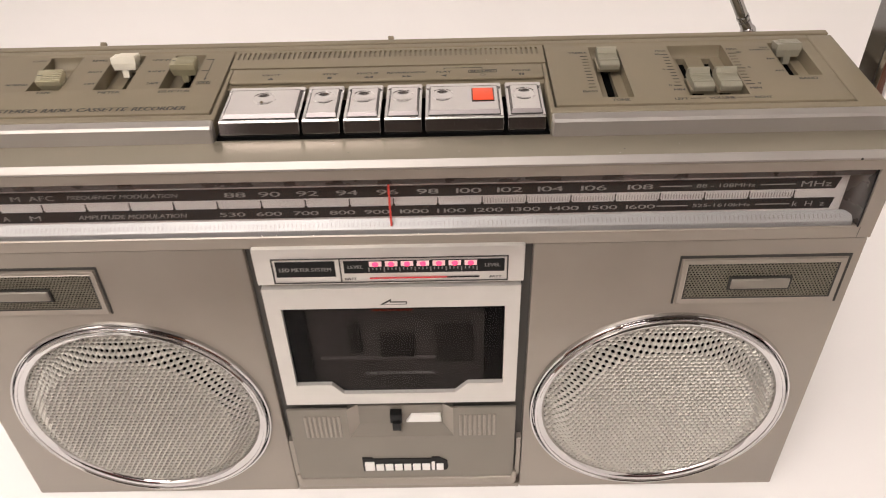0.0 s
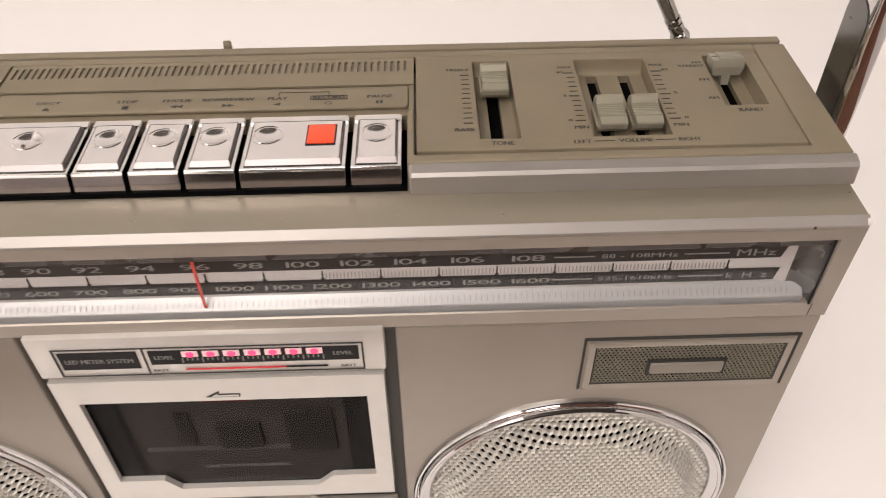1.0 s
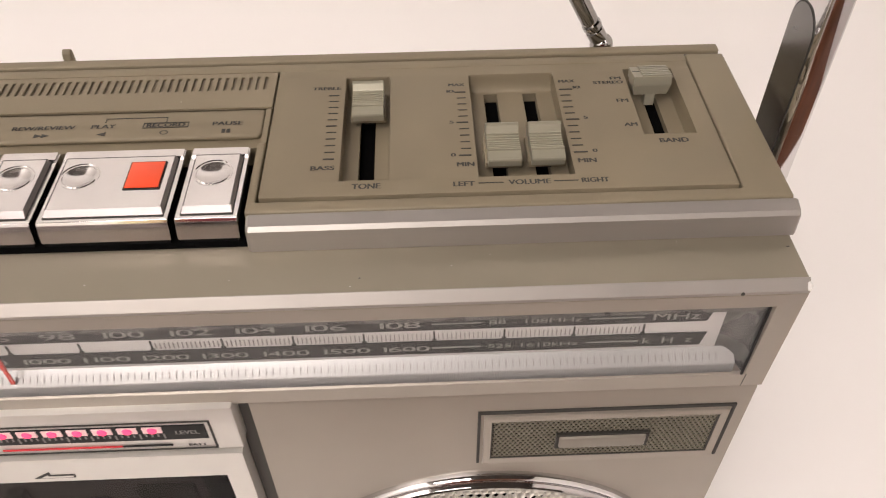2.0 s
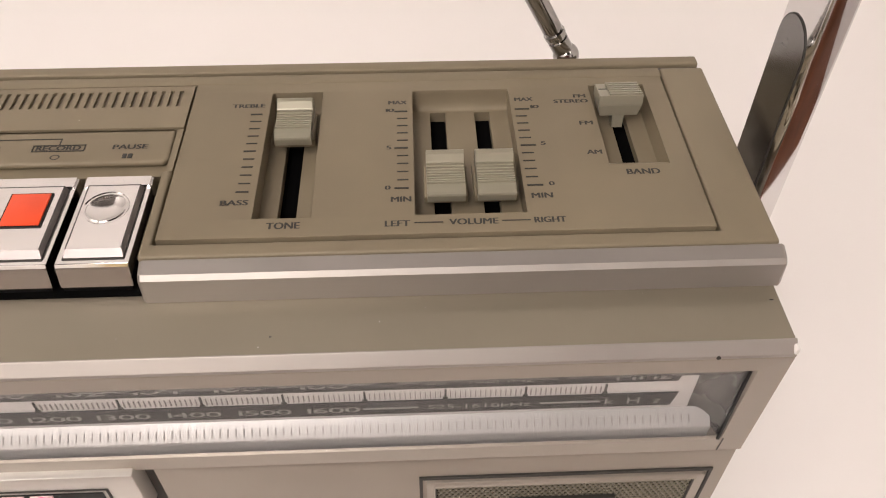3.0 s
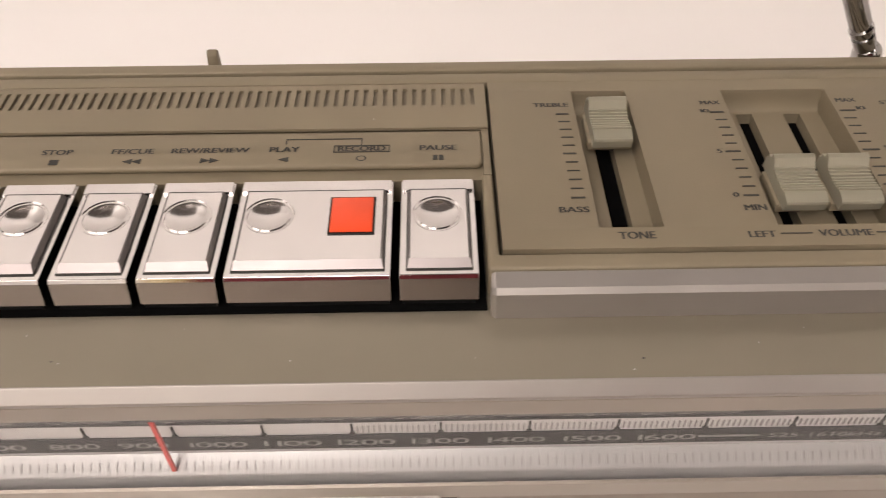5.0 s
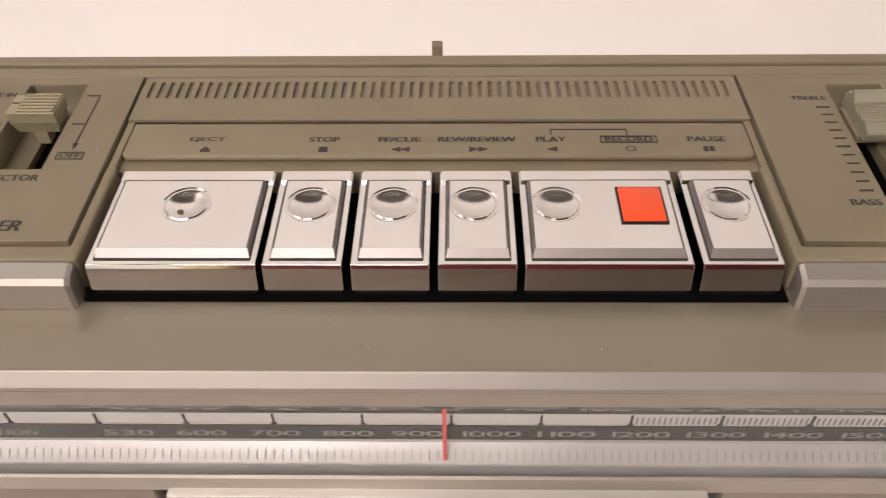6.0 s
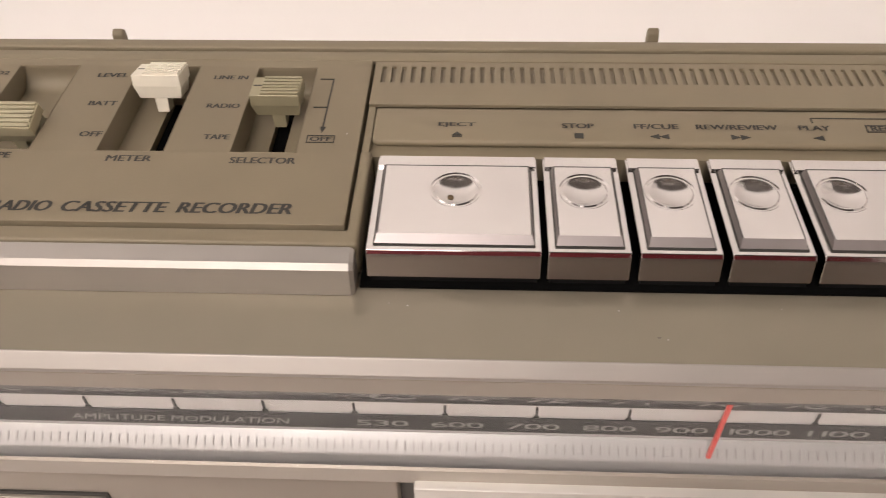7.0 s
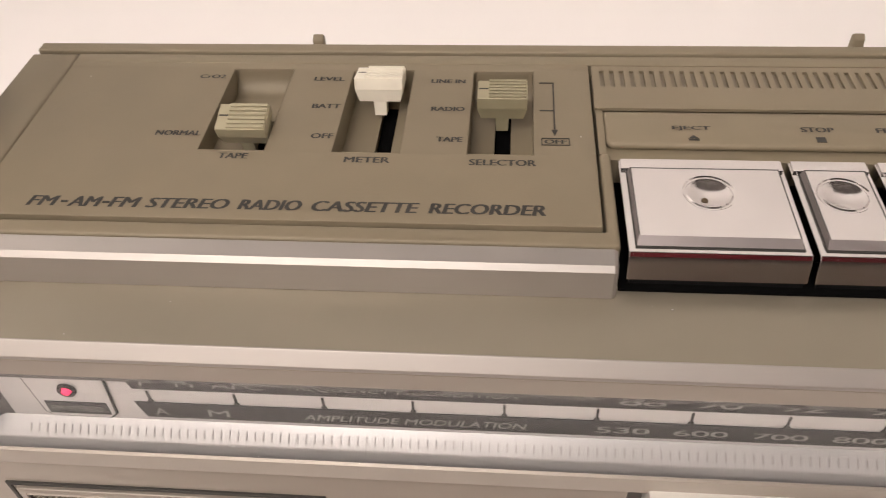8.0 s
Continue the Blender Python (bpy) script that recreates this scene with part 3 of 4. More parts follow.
for x, s in zip((-0.0748, -0.0575, -0.0386, -0.0188, 0.0014, 0.0214, 0.0418, 0.0622, 0.0824, 0.1038, 0.1268), ("88", "90", "92", "94", "96", "98", "100", "102", "104", "106", "108")):
    writing(s, 0.0110 if len(s) == 2 else 0.0126, 0.0030, (x, YF - 0.0004, 0.2438), GREYPRINT, dial, True)
for x, s in zip((-0.0781, -0.0595, -0.0408, -0.0222, -0.0047, 0.0143, 0.0331, 0.0518, 0.0706, 0.0900, 0.1094, 0.1284), ("530", "600", "700", "800", "900", "1000", "1100", "1200", "1300", "1400", "1500", "1600")):
    writing(s, 0.0130 if len(s) == 3 else 0.0146, 0.0025, (x, YF - 0.0004, 0.2316), GREYPRINT, dial, True)
writing("88 - 108MHz", 0.0290, 0.0022, (0.1690, YF - 0.0004, 0.2438), GREYPRINT, dial, True)
writing("525-1610kHz", 0.0290, 0.0020, (0.1690, YF - 0.0004, 0.2317), GREYPRINT, dial, True)
writing("MHz", 0.0150, 0.0034, (0.2135, YF - 0.0004, 0.2438), GREYPRINT, dial, True)
writing("k  H  z", 0.0160, 0.0030, (0.2125, YF - 0.0004, 0.2317), GREYPRINT, dial, True)
writing("F   M  AFC", 0.0310, 0.0030, (-0.1810, YF - 0.0004, 0.2438), GREYPRINT, dial, True)
writing("FREQUENCY MODULATION", 0.0560, 0.0028, (-0.1311, YF - 0.0004, 0.2438), GREYPRINT, dial, True, 0.25)
writing("A", 0.0035, 0.0030, (-0.1940, YF - 0.0004, 0.2315), GREYPRINT, dial, True)
writing("M", 0.0055, 0.0030, (-0.1790, YF - 0.0004, 0.2315), GREYPRINT, dial, True)
writing("AMPLITUDE MODULATION", 0.0560, 0.0026, (-0.1292, YF - 0.0004, 0.2315), GREYPRINT, dial, True, 0.25)
for z in (0.2438, 0.2317):
    for a, b in ((0.1365, 0.1520), (0.1860, 0.2030)):
        part("rule", one_box(a, b, YF - 0.0005, YF - 0.0002, z - 0.0002, z + 0.0002), GREYPRINT, dial)
bm, comb = bmesh.new(), bmesh.new()
for k in range(19):
    x = 0.2039 - 0.0222 * k
    box(bm, x - 0.00028, x + 0.00028, YF - 0.0003, YF + 0.0001, 0.2350, 0.2396)
    box(bm, x - 0.0007, x + 0.0007, YF - 0.0003, YF + 0.0001, 0.2350, 0.2359)
    for q in range(1, 16) if k < 7 else ():
        u = x - q * 0.0222 / 16
        box(comb, u - 0.00013, u + 0.00013, YF - 0.0003, YF + 0.0001, 0.2360, 0.2386)
tagged(part("scale_divisions", bm, DARK, dial), kind="stuff")
tagged(part("scale_comb", comb, TICK, dial), kind="stuff")
part("pointer", one_box(0.0019, 0.0029, 0.0036, 0.0044, 0.2254, 0.2575), POINTER, radio, "red tuning pointer")
part("window_edge", along_x([(0.0010, 0.2568), (0.0010, 0.2532), (0.0014, 0.2527), (0.0020, 0.2529), (0.0020, 0.2568)], -0.2425, 0.2362), DIALEND, radio)
cover = part("dial_cover", one_box(-0.2432, 0.2364, 0.0002, 0.0007, 0.2228, 0.2567), CLEAR, radio, "clear plastic dial window")
cover.visible_shadow = False
lamp_box = part("stereo_indicator", facing([(-0.2272, 0.2500), (-0.2257, 0.2295), (-0.2237, 0.2275), (-0.2082, 0.2275), (-0.2062, 0.2295), (-0.2047, 0.2500)], YF - 0.0004, YF), DARK, radio, "stereo indicator with a red light")
part("indicator_face", facing([(-0.2267, 0.2497), (-0.2252, 0.2298), (-0.2234, 0.2280), (-0.2085, 0.2280), (-0.2067, 0.2298), (-0.2052, 0.2497)], YF - 0.0006, YF - 0.0003), DIAL, lamp_box)
part("caption_plate", one_box(-0.2240, -0.2077, YF - 0.0008, YF - 0.0005, 0.2295, 0.2345), STRIP, lamp_box)
writing("FM STEREO", 0.0135, 0.0022, (-0.2159, YF - 0.0010, 0.2320), GREYPRINT, lamp_box, True)
part("light", tube(bmesh.new(), (-0.2159, YF - 0.0018, 0.2398), (-0.2159, YF, 0.2398), 0.0010, 0.0016), LED, lamp_box, "lit red light", smooth=40)
part("light_ring", lathe_y([(0.0016, YF - 0.0006), (0.0017, YF - 0.0014), (0.0023, YF - 0.0014), (0.0025, YF - 0.0005)], -0.2159, 0.2398, 28), DARK, lamp_box, smooth=40)

# ---- speakers ----
def hex_mesh(cx, cz, inside, height, pitch, opening, rim=1.0):
    """Perforated sheet: six-sided cells with a hole through each; height(u, w) gives the sheet's y, opening(u, w) the hole and depth of a cell."""
    verts, faces = [], []
    rows_n = int(0.09 / (pitch * 0.866)) + 1
    cols = int(0.09 / pitch) + 1
    for j in range(-rows_n, rows_n + 1):
        for i in range(-cols, cols + 1):
            u, w = (i + 0.5 * (j % 2)) * pitch, j * pitch * 0.866
            if not inside(u, w):
                continue
            base = len(verts)
            hole, thick = opening(u, w)
            for r, back in ((pitch / math.sqrt(3), 0), (hole, thick * 0.4), (hole * 0.85, thick * 1.3)):
                for k in range(6):
                    t = math.pi / 6 + k * math.pi / 3
                    a, b = u + r * math.cos(t), w + r * math.sin(t)
                    pull = min(1, rim / max(math.hypot(a, b), 1e-6))
                    a, b = a * pull, b * pull
                    verts.append((cx + a, height(a, b) + back, cz + b))
            for k in range(6):
                n = (k + 1) % 6
                faces.append((base + k, base + n, base + 6 + n, base + 6 + k))
                faces.append((base + 6 + k, base + 6 + n, base + 12 + n, base + 12 + k))
    return verts, faces


def from_lists(name, verts, faces, mat, parent, label=""):
    data = bpy.data.meshes.new(name)
    data.from_pydata(verts, [], faces)
    data.materials.append(mat)
    ob = new(name, data)
    ob.parent = parent
    return tagged(ob, label) if label else ob


def speaker(cx, cz):
    ring = lathe_y([(0.0784, 0.0012), (0.0784, -0.0010), (0.0778, -0.0020), (0.0770, -0.0022), (0.0764, -0.0014), (0.0762, 0.0006), (0.0758, 0.0006), (0.0756, -0.0022), (0.0750, -0.0036), (0.0742, -0.0040), (0.0735, -0.0036), (0.0733, -0.0030), (0.0722, -0.0029), (0.0705, -0.0021), (0.0694, -0.0008), (0.0690, 0.0004), (0.0689, 0.0016)], cx, cz, 128)
    unit = part("speaker", ring, CHROME, radio, "round speaker with chrome ring and pale grille", smooth=38)
    part("backing", lathe_y([(0.0708, 0.0009), (0.0300, 0.0009), (0.0010, 0.0009)], cx, cz, 64, True), VOID, unit)

    def height(u, w):
        r = math.hypot(u, w)
        return 0.0004 if r > 0.0692 else -0.0012 if r > 0.0640 else -0.0088 if r < 0.0555 else -0.0088 + 0.0076 * (r - 0.0555) / 0.0085

    v, f = hex_mesh(cx, cz, lambda u, w: math.hypot(u, w) < 0.0716, height, 0.0033, lambda u, w: (0.00138, 0.0016), 0.0704)
    from_lists("grille", v, f, GRILLE, unit, "pale perforated metal grille")


speaker(0.1565, 0.0848)
speaker(-0.1590, 0.0848)


def tweeter(s):
    a, b = (0.1516, 0.2404) if s > 0 else (-0.2446, -0.1542)
    frame_ob = part("tweeter", holed_rect(a + 0.0022, b - 0.0022, 0.1712, 0.2015, [(a + 0.0048, b - 0.0048, 0.1745, 0.1992)], -0.0002, 0.0010, False), PAINT, radio, "small grille in a thin rectangular frame", bevel=0.0004)
    part("outline", one_box(a, b, 0.0004, 0.0012, 0.2026, 0.2040), DARK, frame_ob)
    for x in (a, b - 0.0010):
        part("outline", one_box(x, x + 0.0010, 0.0004, 0.0012, 0.1705, 0.2026), DARK, frame_ob)
    c = (a + b) / 2
    part("backing", one_box(a + 0.0048, b - 0.0048, 0.0006, 0.0012, 0.1745, 0.1992), VOID, frame_ob)
    v, f = hex_mesh(c, 0.1868, lambda u, w: abs(u) < (b - a) / 2 - 0.0054 and abs(w) < 0.0120, lambda u, w: 0.0001, 0.0018, lambda u, w: (0.00068, 0.0004))
    from_lists("mesh_sheet", v, f, MESHGREY, frame_ob)
    # Dark ring paints a shadow line round the mesh.
    part("mesh_edge_shade", holed_rect(a + 0.0046, b - 0.0046, 0.1743, 0.1994, [(a + 0.0053, b - 0.0053, 0.1750, 0.1987)], -0.0001, 0.0006, False), DARK, frame_ob)
    for x in (c - 0.0163, c + 0.0155):
        part("plaque_end", one_box(x, x + 0.0008, -0.0013, 0.0002, 0.1820, 0.1892), DARK, frame_ob)
    part("plaque_frame", holed_rect(c - 0.0165, c + 0.0165, 0.1812, 0.1900, [(c - 0.0155, c + 0.0155, 0.1822, 0.1890)], -0.0010, 0.0002, False), DARK, frame_ob)
    part("plaque", one_box(c - 0.0155, c + 0.0155, -0.0020, 0.0002, 0.1822, 0.1890), TAUPE, frame_ob, "plain silver plaque", bevel=0.0016, segments=5)


tweeter(1)
tweeter(-1)

# ---- cassette bay ----
meter = part("meter_panel", one_box(-0.0705, 0.0705, -0.0020, 0.0060, 0.1912, 0.2159), PALE, radio, "pale silver level meter panel", bevel=0.0008)
YM = -0.0021
part("meter_outline", holed_rect(-0.0612, 0.0620, 0.1925, 0.2095, [(-0.0605, 0.0613, 0.1931, 0.2089)], YM - 0.0003, YM, False), DARK, meter)
part("divider", one_box(-0.0258, -0.0252, YM - 0.0004, YM, 0.1931, 0.2089), DARK, meter)
part("caption_plate", one_box(-0.0592, -0.0282, YM - 0.0004, YM, 0.1972, 0.2075), BLACK, meter)
writing("LED METER SYSTEM", 0.0270, 0.0025, (-0.0437, YM - 0.0006, 0.2024), DECK, meter, True)
part("meter_strip", one_box(-0.0235, 0.0600, YM - 0.0004, YM, 0.1992, 0.2075), BLACK, meter)
writing("LEVEL", 0.0078, 0.0022, (-0.0175, YM - 0.0006, 0.2037), DECK, meter, True)
writing("LEVEL", 0.0078, 0.0022, (0.0538, YM - 0.0006, 0.2037), DECK, meter, True)
for i in range(7):
    x = -0.0070 + i * 0.00825
    cell = part("meter_cell", one_box(x - 0.0032, x + 0.0032, YM - 0.0008, YM - 0.0003, 0.2040, 0.2072), CELL, meter, "lit cell of the level meter")
    part("light", tube(bmesh.new(), (x, YM - 0.0012, 0.2055), (x, YM - 0.0008, 0.2055), 0.0014, 0.0017, 14), LED, cell)
bm = bmesh.new()
for i in range(29):
    x = -0.0105 + i * 0.00201
    box(bm, x - 0.0003, x + 0.0003, YM - 0.0006, YM - 0.0003, 0.2015 - (0.0012 if i % 4 == 0 else 0), 0.2031)
tagged(part("meter_scale", bm, DECK, meter), kind="stuff")
part("meter_line", one_box(-0.0105, 0.0300, YM - 0.0004, YM, 0.1951, 0.1958), REDPRINT, meter)
part("meter_line", one_box(0.0300, 0.0470, YM - 0.0004, YM, 0.1951, 0.1958), BLACK, meter)
writing("BATT", 0.0060, 0.0014, (-0.0205, YM - 0.0003, 0.1954), DARK, meter, True)
writing("BATT", 0.0060, 0.0014, (0.0555, YM - 0.0003, 0.1954), DARK, meter, True)


def cassette_door():
    hole = [(-0.0608, 0.1738), (0.0612, 0.1738), (0.0612, 0.1112), (0.0405, 0.1110), (0.0330, 0.1030), (-0.0335, 0.1030), (-0.0400, 0.1112), (-0.0608, 0.1112)]
    rim = [(-0.0692, 0.1885), (0.0692, 0.1885), (0.0692, 0.0938), (0.0405, 0.0938), (0.0330, 0.0938), (-0.0335, 0.0938), (-0.0400, 0.0938), (-0.0692, 0.0938)]
    bm = bmesh.new()
    loops = [[bm.verts.new((x, y, z)) for x, z in ring] for ring, y in ((rim, 0.0050), (rim, -0.0024), (hole, -0.0024), (hole, 0.0006))]
    for a, b in zip(loops, loops[1:]):
        for i in range(8):
            bm.faces.new((a[i], a[(i + 1) % 8], b[(i + 1) % 8], b[i]))
    door = part("cassette_door", bm, PALE, radio, "pale silver cassette door with a smoked window")
    pane = part("window_pane", facing(hole[::-1], 0.0004, 0.0008), SMOKE, door, "dark smoked plastic window")
    pane.visible_shadow = False
    part("bay_back", one_box(-0.0660, 0.0660, 0.0052, 0.0058, 0.0960, 0.1850), DECK, door)
    part("bay_side", one_box(-0.0612, -0.0500, 0.0010, 0.0052, 0.1030, 0.1738), BLACK, door)
    part("bay_side", one_box(0.0500, 0.0612, 0.0010, 0.0052, 0.1030, 0.1738), BLACK, door)
    part("tape_guide", one_box(-0.0270, -0.0205, 0.0025, 0.0052, 0.1330, 0.1560), SHADE, door, bevel=0.0006)
    part("tape_head", one_box(-0.0095, 0.0100, 0.0020, 0.0052, 0.1300, 0.1480), SHADE, door, bevel=0.0006)
    part("tape_guide", one_box(0.0220, 0.0440, 0.0025, 0.0052, 0.1250, 0.1560), SHADE, door, bevel=0.0006)
    part("tape_strip", one_box(-0.0120, 0.0105, 0.0009, 0.0052, 0.1682, 0.1696), ORANGE, door)
    # Black bar paints the shadow band at the window's top.
    part("bay_top_shade", one_box(-0.0612, 0.0612, 0.0010, 0.0052, 0.1697, 0.1760), BLACK, door)
    part("bay_bar", one_box(-0.0450, 0.0430, 0.0030, 0.0052, 0.1265, 0.1278), GREYPRINT, door)
    writing("ONE TOUCH RECORDING", 0.0400, 0.0025, (0.0010, 0.0002, 0.1185), material("faint_print", (0.075, 0.07, 0.068), 0.5), door, True)
    part("arrow", facing([(-0.0065, 0.1765), (0.0080, 0.1765), (0.0080, 0.1785), (-0.0005, 0.1785), (-0.0005, 0.1805)], -0.0027, -0.0024), DARK, door)
    part("arrow_fill", facing([(-0.0040, 0.1771), (0.0074, 0.1771), (0.0074, 0.1780), (-0.0012, 0.1780), (-0.0012, 0.1790)], -0.0029, -0.0026), PALE, door)


cassette_door()
# Dark strips for the shade in the gaps beside the door.
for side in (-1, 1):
    part("door_gap_shade", one_box(*sorted((side * 0.0694, side * 0.0749)), 0.0046, 0.0059, 0.0951, 0.2139), SHADE, radio)


def lower_panel():
    notch = (-0.0341, 0.0315, 0.0590, 0.0860)
    panel = part("lower_panel", holed_rect(-0.0712, 0.0702, 0.0152, 0.0856, [notch], -0.0004, 0.0012, False), TAUPE, radio, "silver taupe panel below the cassette door")
    # Dark sheet painting the shade behind the lower panel's edges.
    part("panel_gap_shade", one_box(-0.0745, 0.0745, 0.0050, 0.0058, 0.0100, 0.0950), SHADE, panel)
    for s in (-1, 1):
        part("channel_foot", one_box(*sorted((s * 0.0716, s * 0.0744)), 0.0004, 0.0050, 0.0150, 0.0545), PAINT, panel)
    part("notch_slope", prism(bmesh.new(), [(-0.0341, -0.0003, 0.0590), (-0.0341, 0.0040, 0.0665), (-0.0341, 0.0041, 0.0840), (-0.0341, 0.0049, 0.0840), (-0.0341, 0.0049, 0.0590)], (0.0656, 0, 0)), TAUPE, panel)
    for x in (-0.0341, 0.0315):
        s = 1 if x < 0 else -1
        part("notch_side", prism(bmesh.new(), [(x, -0.0004, 0.0592), (x + s * 0.0065, 0.0040, 0.0668), (x + s * 0.0065, 0.0040, 0.0855), (x, -0.0004, 0.0855)], (0, 0.0008, 0)), PAINT, panel)
    for x0 in (-0.0606, 0.0360):
        for i in range(8):
            x = x0 + i * 0.0030
            part("grip_rib", one_box(x - 0.0009, x + 0.0009, -0.0010, 0.0, 0.0592, 0.0795), PAINT, panel, bevel=0.0004)
    latch = part("latch", one_box(-0.0078, -0.0006, -0.0008, 0.0045, 0.0722, 0.0806), BLACK, radio, "small black memory switch", bevel=0.0005)
    part("latch_tip", one_box(-0.0065, -0.0014, -0.0026, 0.0, 0.0672, 0.0740), BLACK, latch, bevel=0.0004)
    part("counter_tab", facing([(0.0019, 0.0700), (0.0241, 0.0700), (0.0234, 0.0764), (0.0056, 0.0764)], 0.0020, 0.0044), WHITE, panel, "white tab")
    badge = part("badge", facing([(-0.0285, 0.0236), (0.0262, 0.0236), (0.0275, 0.0263), (0.0270, 0.0333), (0.0225, 0.0363), (0.0220, 0.0373), (0.0170, 0.0373), (0.0165, 0.0360), (-0.0210, 0.0360), (-0.0225, 0.0373), (-0.0285, 0.0373)], -0.0012, -0.0004), BLACK, panel, "black badge with plain white bars")
    x = -0.0272
    for w, h in ((0.0064, 0.0092), (0.0050, 0.0066), (0.0052, 0.0066), (0.0050, 0.0066), (0.0048, 0.0066), (0.0052, 0.0066), (0.0052, 0.0066), (0.0022, 0.0086), (0.0046, 0.0066)):
        part("bar", one_box(x, x + w, -0.0020, -0.0010, 0.0244, 0.0244 + h), WHITE, badge, bevel=0.0004)
        x += w + 0.0010


lower_panel()

# ---- print on the deck ----
ZT = T + 0.0004
for body, w, h, x, y in (("TREBLE", 0.0097, 0.0017, 0.1030, 0.0868), ("BASS", 0.0073, 0.0020, 0.1042, 0.0441), ("TONE", 0.0086, 0.0024, 0.1180, 0.0350), ("MAX", 0.0055, 0.0017, 0.1480, 0.0870), ("10", 0.0024, 0.0015, 0.1457, 0.0832), ("5", 0.0013, 0.0016, 0.1454, 0.0657), ("0", 0.0014, 0.0016, 0.1452, 0.0487), ("MIN", 0.0053, 0.0020, 0.1488, 0.0440), ("LEFT", 0.0064, 0.0021, 0.1478, 0.0348), ("VOLUME", 0.0128, 0.0022, 0.1678, 0.0349), ("RIGHT", 0.0083, 0.0021, 0.1880, 0.0349), ("MAX", 0.0055, 0.0017, 0.1866, 0.0874), ("10", 0.0024, 0.0015, 0.1896, 0.0836), ("5", 0.0013, 0.0016, 0.1900, 0.0662), ("0", 0.0014, 0.0016, 0.1902, 0.0489), ("MIN", 0.0056, 0.0020, 0.1870, 0.0442), ("FM", 0.0036, 0.0016, 0.2040, 0.0885), ("STEREO", 0.0104, 0.0017, 0.2010, 0.0860), ("FM", 0.0038, 0.0018, 0.2040, 0.0752), ("AM", 0.0042, 0.0018, 0.2042, 0.0618), ("BAND", 0.0092, 0.0022, 0.2165, 0.0530)):
    writing(body, w, h, (x, y, ZT), DARK, panel_r)
for body, w, h, x, y in (("CrO2", 0.0074, 0.0018, -0.1928, 0.0908), ("NORMAL", 0.0121, 0.0021, -0.1946, 0.0638), ("TAPE", 0.0076, 0.0022, -0.1774, 0.0545), ("LEVEL", 0.0086, 0.0019, -0.1586, 0.0900), ("BATT", 0.0076, 0.0020, -0.1572, 0.0767), ("OFF", 0.0058, 0.0021, -0.1559, 0.0633), ("METER", 0.0114, 0.0022, -0.1428, 0.0537), ("LINE IN", 0.0094, 0.0018, -0.1248, 0.0893), ("RADIO", 0.0088, 0.0019, -0.1240, 0.0760), ("TAPE", 0.0066, 0.0020, -0.1227, 0.0626), ("SELECTOR", 0.0164, 0.0023, -0.1089, 0.0534), ("OFF", 0.0054, 0.0017, -0.0957, 0.0622)):
    writing(body, w, h, (x, y, ZT), DARK, panel_l)
for body, a, b in (("FM", -0.2232, -0.2160), ("AM", -0.2128, -0.2051), ("FM", -0.2027, -0.1955), ("STEREO", -0.1934, -0.1735), ("RADIO", -0.1709, -0.1560), ("CASSETTE", -0.1532, -0.1281), ("RECORDER", -0.1255, -0.0987)):
    writing(body, b - a, 0.0036, ((a + b) / 2, 0.0360, ZT), DARK, panel_l, slant=0.16, bold=0.00024)
for body, w, x in (("EJECT", 0.0095, -0.0610), ("STOP", 0.0080, -0.0298), ("FF/CUE", 0.0112, -0.0098), ("REW/REVIEW", 0.0205, 0.0107), ("PLAY", 0.0078, 0.0303), ("RECORD", 0.0125, 0.0508), ("PAUSE", 0.0098, 0.0712)):
    writing(body, w, 0.0020, (x, 0.0692, ZT - 0.0004), DARK, legend)
Z0 = T + 0.0003


def ink(points, parent, z=Z0):
    part("mark", upright(points, z, z + 0.00015), DARK, parent)


def ink_box(x0, x1, y0, y1, parent, z=Z0):
    ink([(x0, y0), (x1, y0), (x1, y1), (x0, y1)], parent, z)


def ink_frame(x0, x1, y0, y1, w, parent, z=Z0):
    part("mark", holed_rect(x0, x1, y0, y1, [(x0 + w, x1 - w, y0 + w, y1 - w)], z, z + 0.00015), DARK, parent)


for i in range(11):
    y = 0.0826 - i * 0.00342
    far = i in (0, 5, 10)
    w = 0.00028 if far else 0.0002
    ink_box(0.1040 if far else 0.1043, 0.1075, y - w, y + w, panel_r)
    ink_box(0.1470 if far else 0.1478, 0.1509, y - w, y + w, panel_r)
    ink_box(0.1834, 0.1878 if far else 0.1868, y - w, y + w, panel_r)
ink_box(0.1522, 0.1598, 0.0348, 0.0351, panel_r)
ink_box(0.1752, 0.1828, 0.0348, 0.0351, panel_r)
ink_frame(-0.0993, -0.0921, 0.0607, 0.0637, 0.00025, panel_l)
for a in (-0.2151, -0.2046):
    ink_box(a, a + 0.0017, 0.0356, 0.0362, panel_l)
ink_box(-0.0996, -0.0958, 0.0886, 0.0890, panel_l)
ink_box(-0.0996, -0.0958, 0.0755, 0.0759, panel_l)
ink_box(-0.0960, -0.0956, 0.0667, 0.0890, panel_l)
ink([(-0.0966, 0.0672), (-0.0958, 0.0647), (-0.0950, 0.0672)], panel_l)
ZL = T - 0.0002
ink_frame(0.0433, 0.0583, 0.0678, 0.0707, 0.0003, legend, ZL)
ink_box(0.0303, 0.0508, 0.0733, 0.0736, legend, ZL)
ink_box(0.0303, 0.0306, 0.0715, 0.0736, legend, ZL)
ink_box(0.0505, 0.0508, 0.0710, 0.0736, legend, ZL)
ink([(-0.0622, 0.0651), (-0.0596, 0.0651), (-0.0609, 0.0664)], legend, ZL)
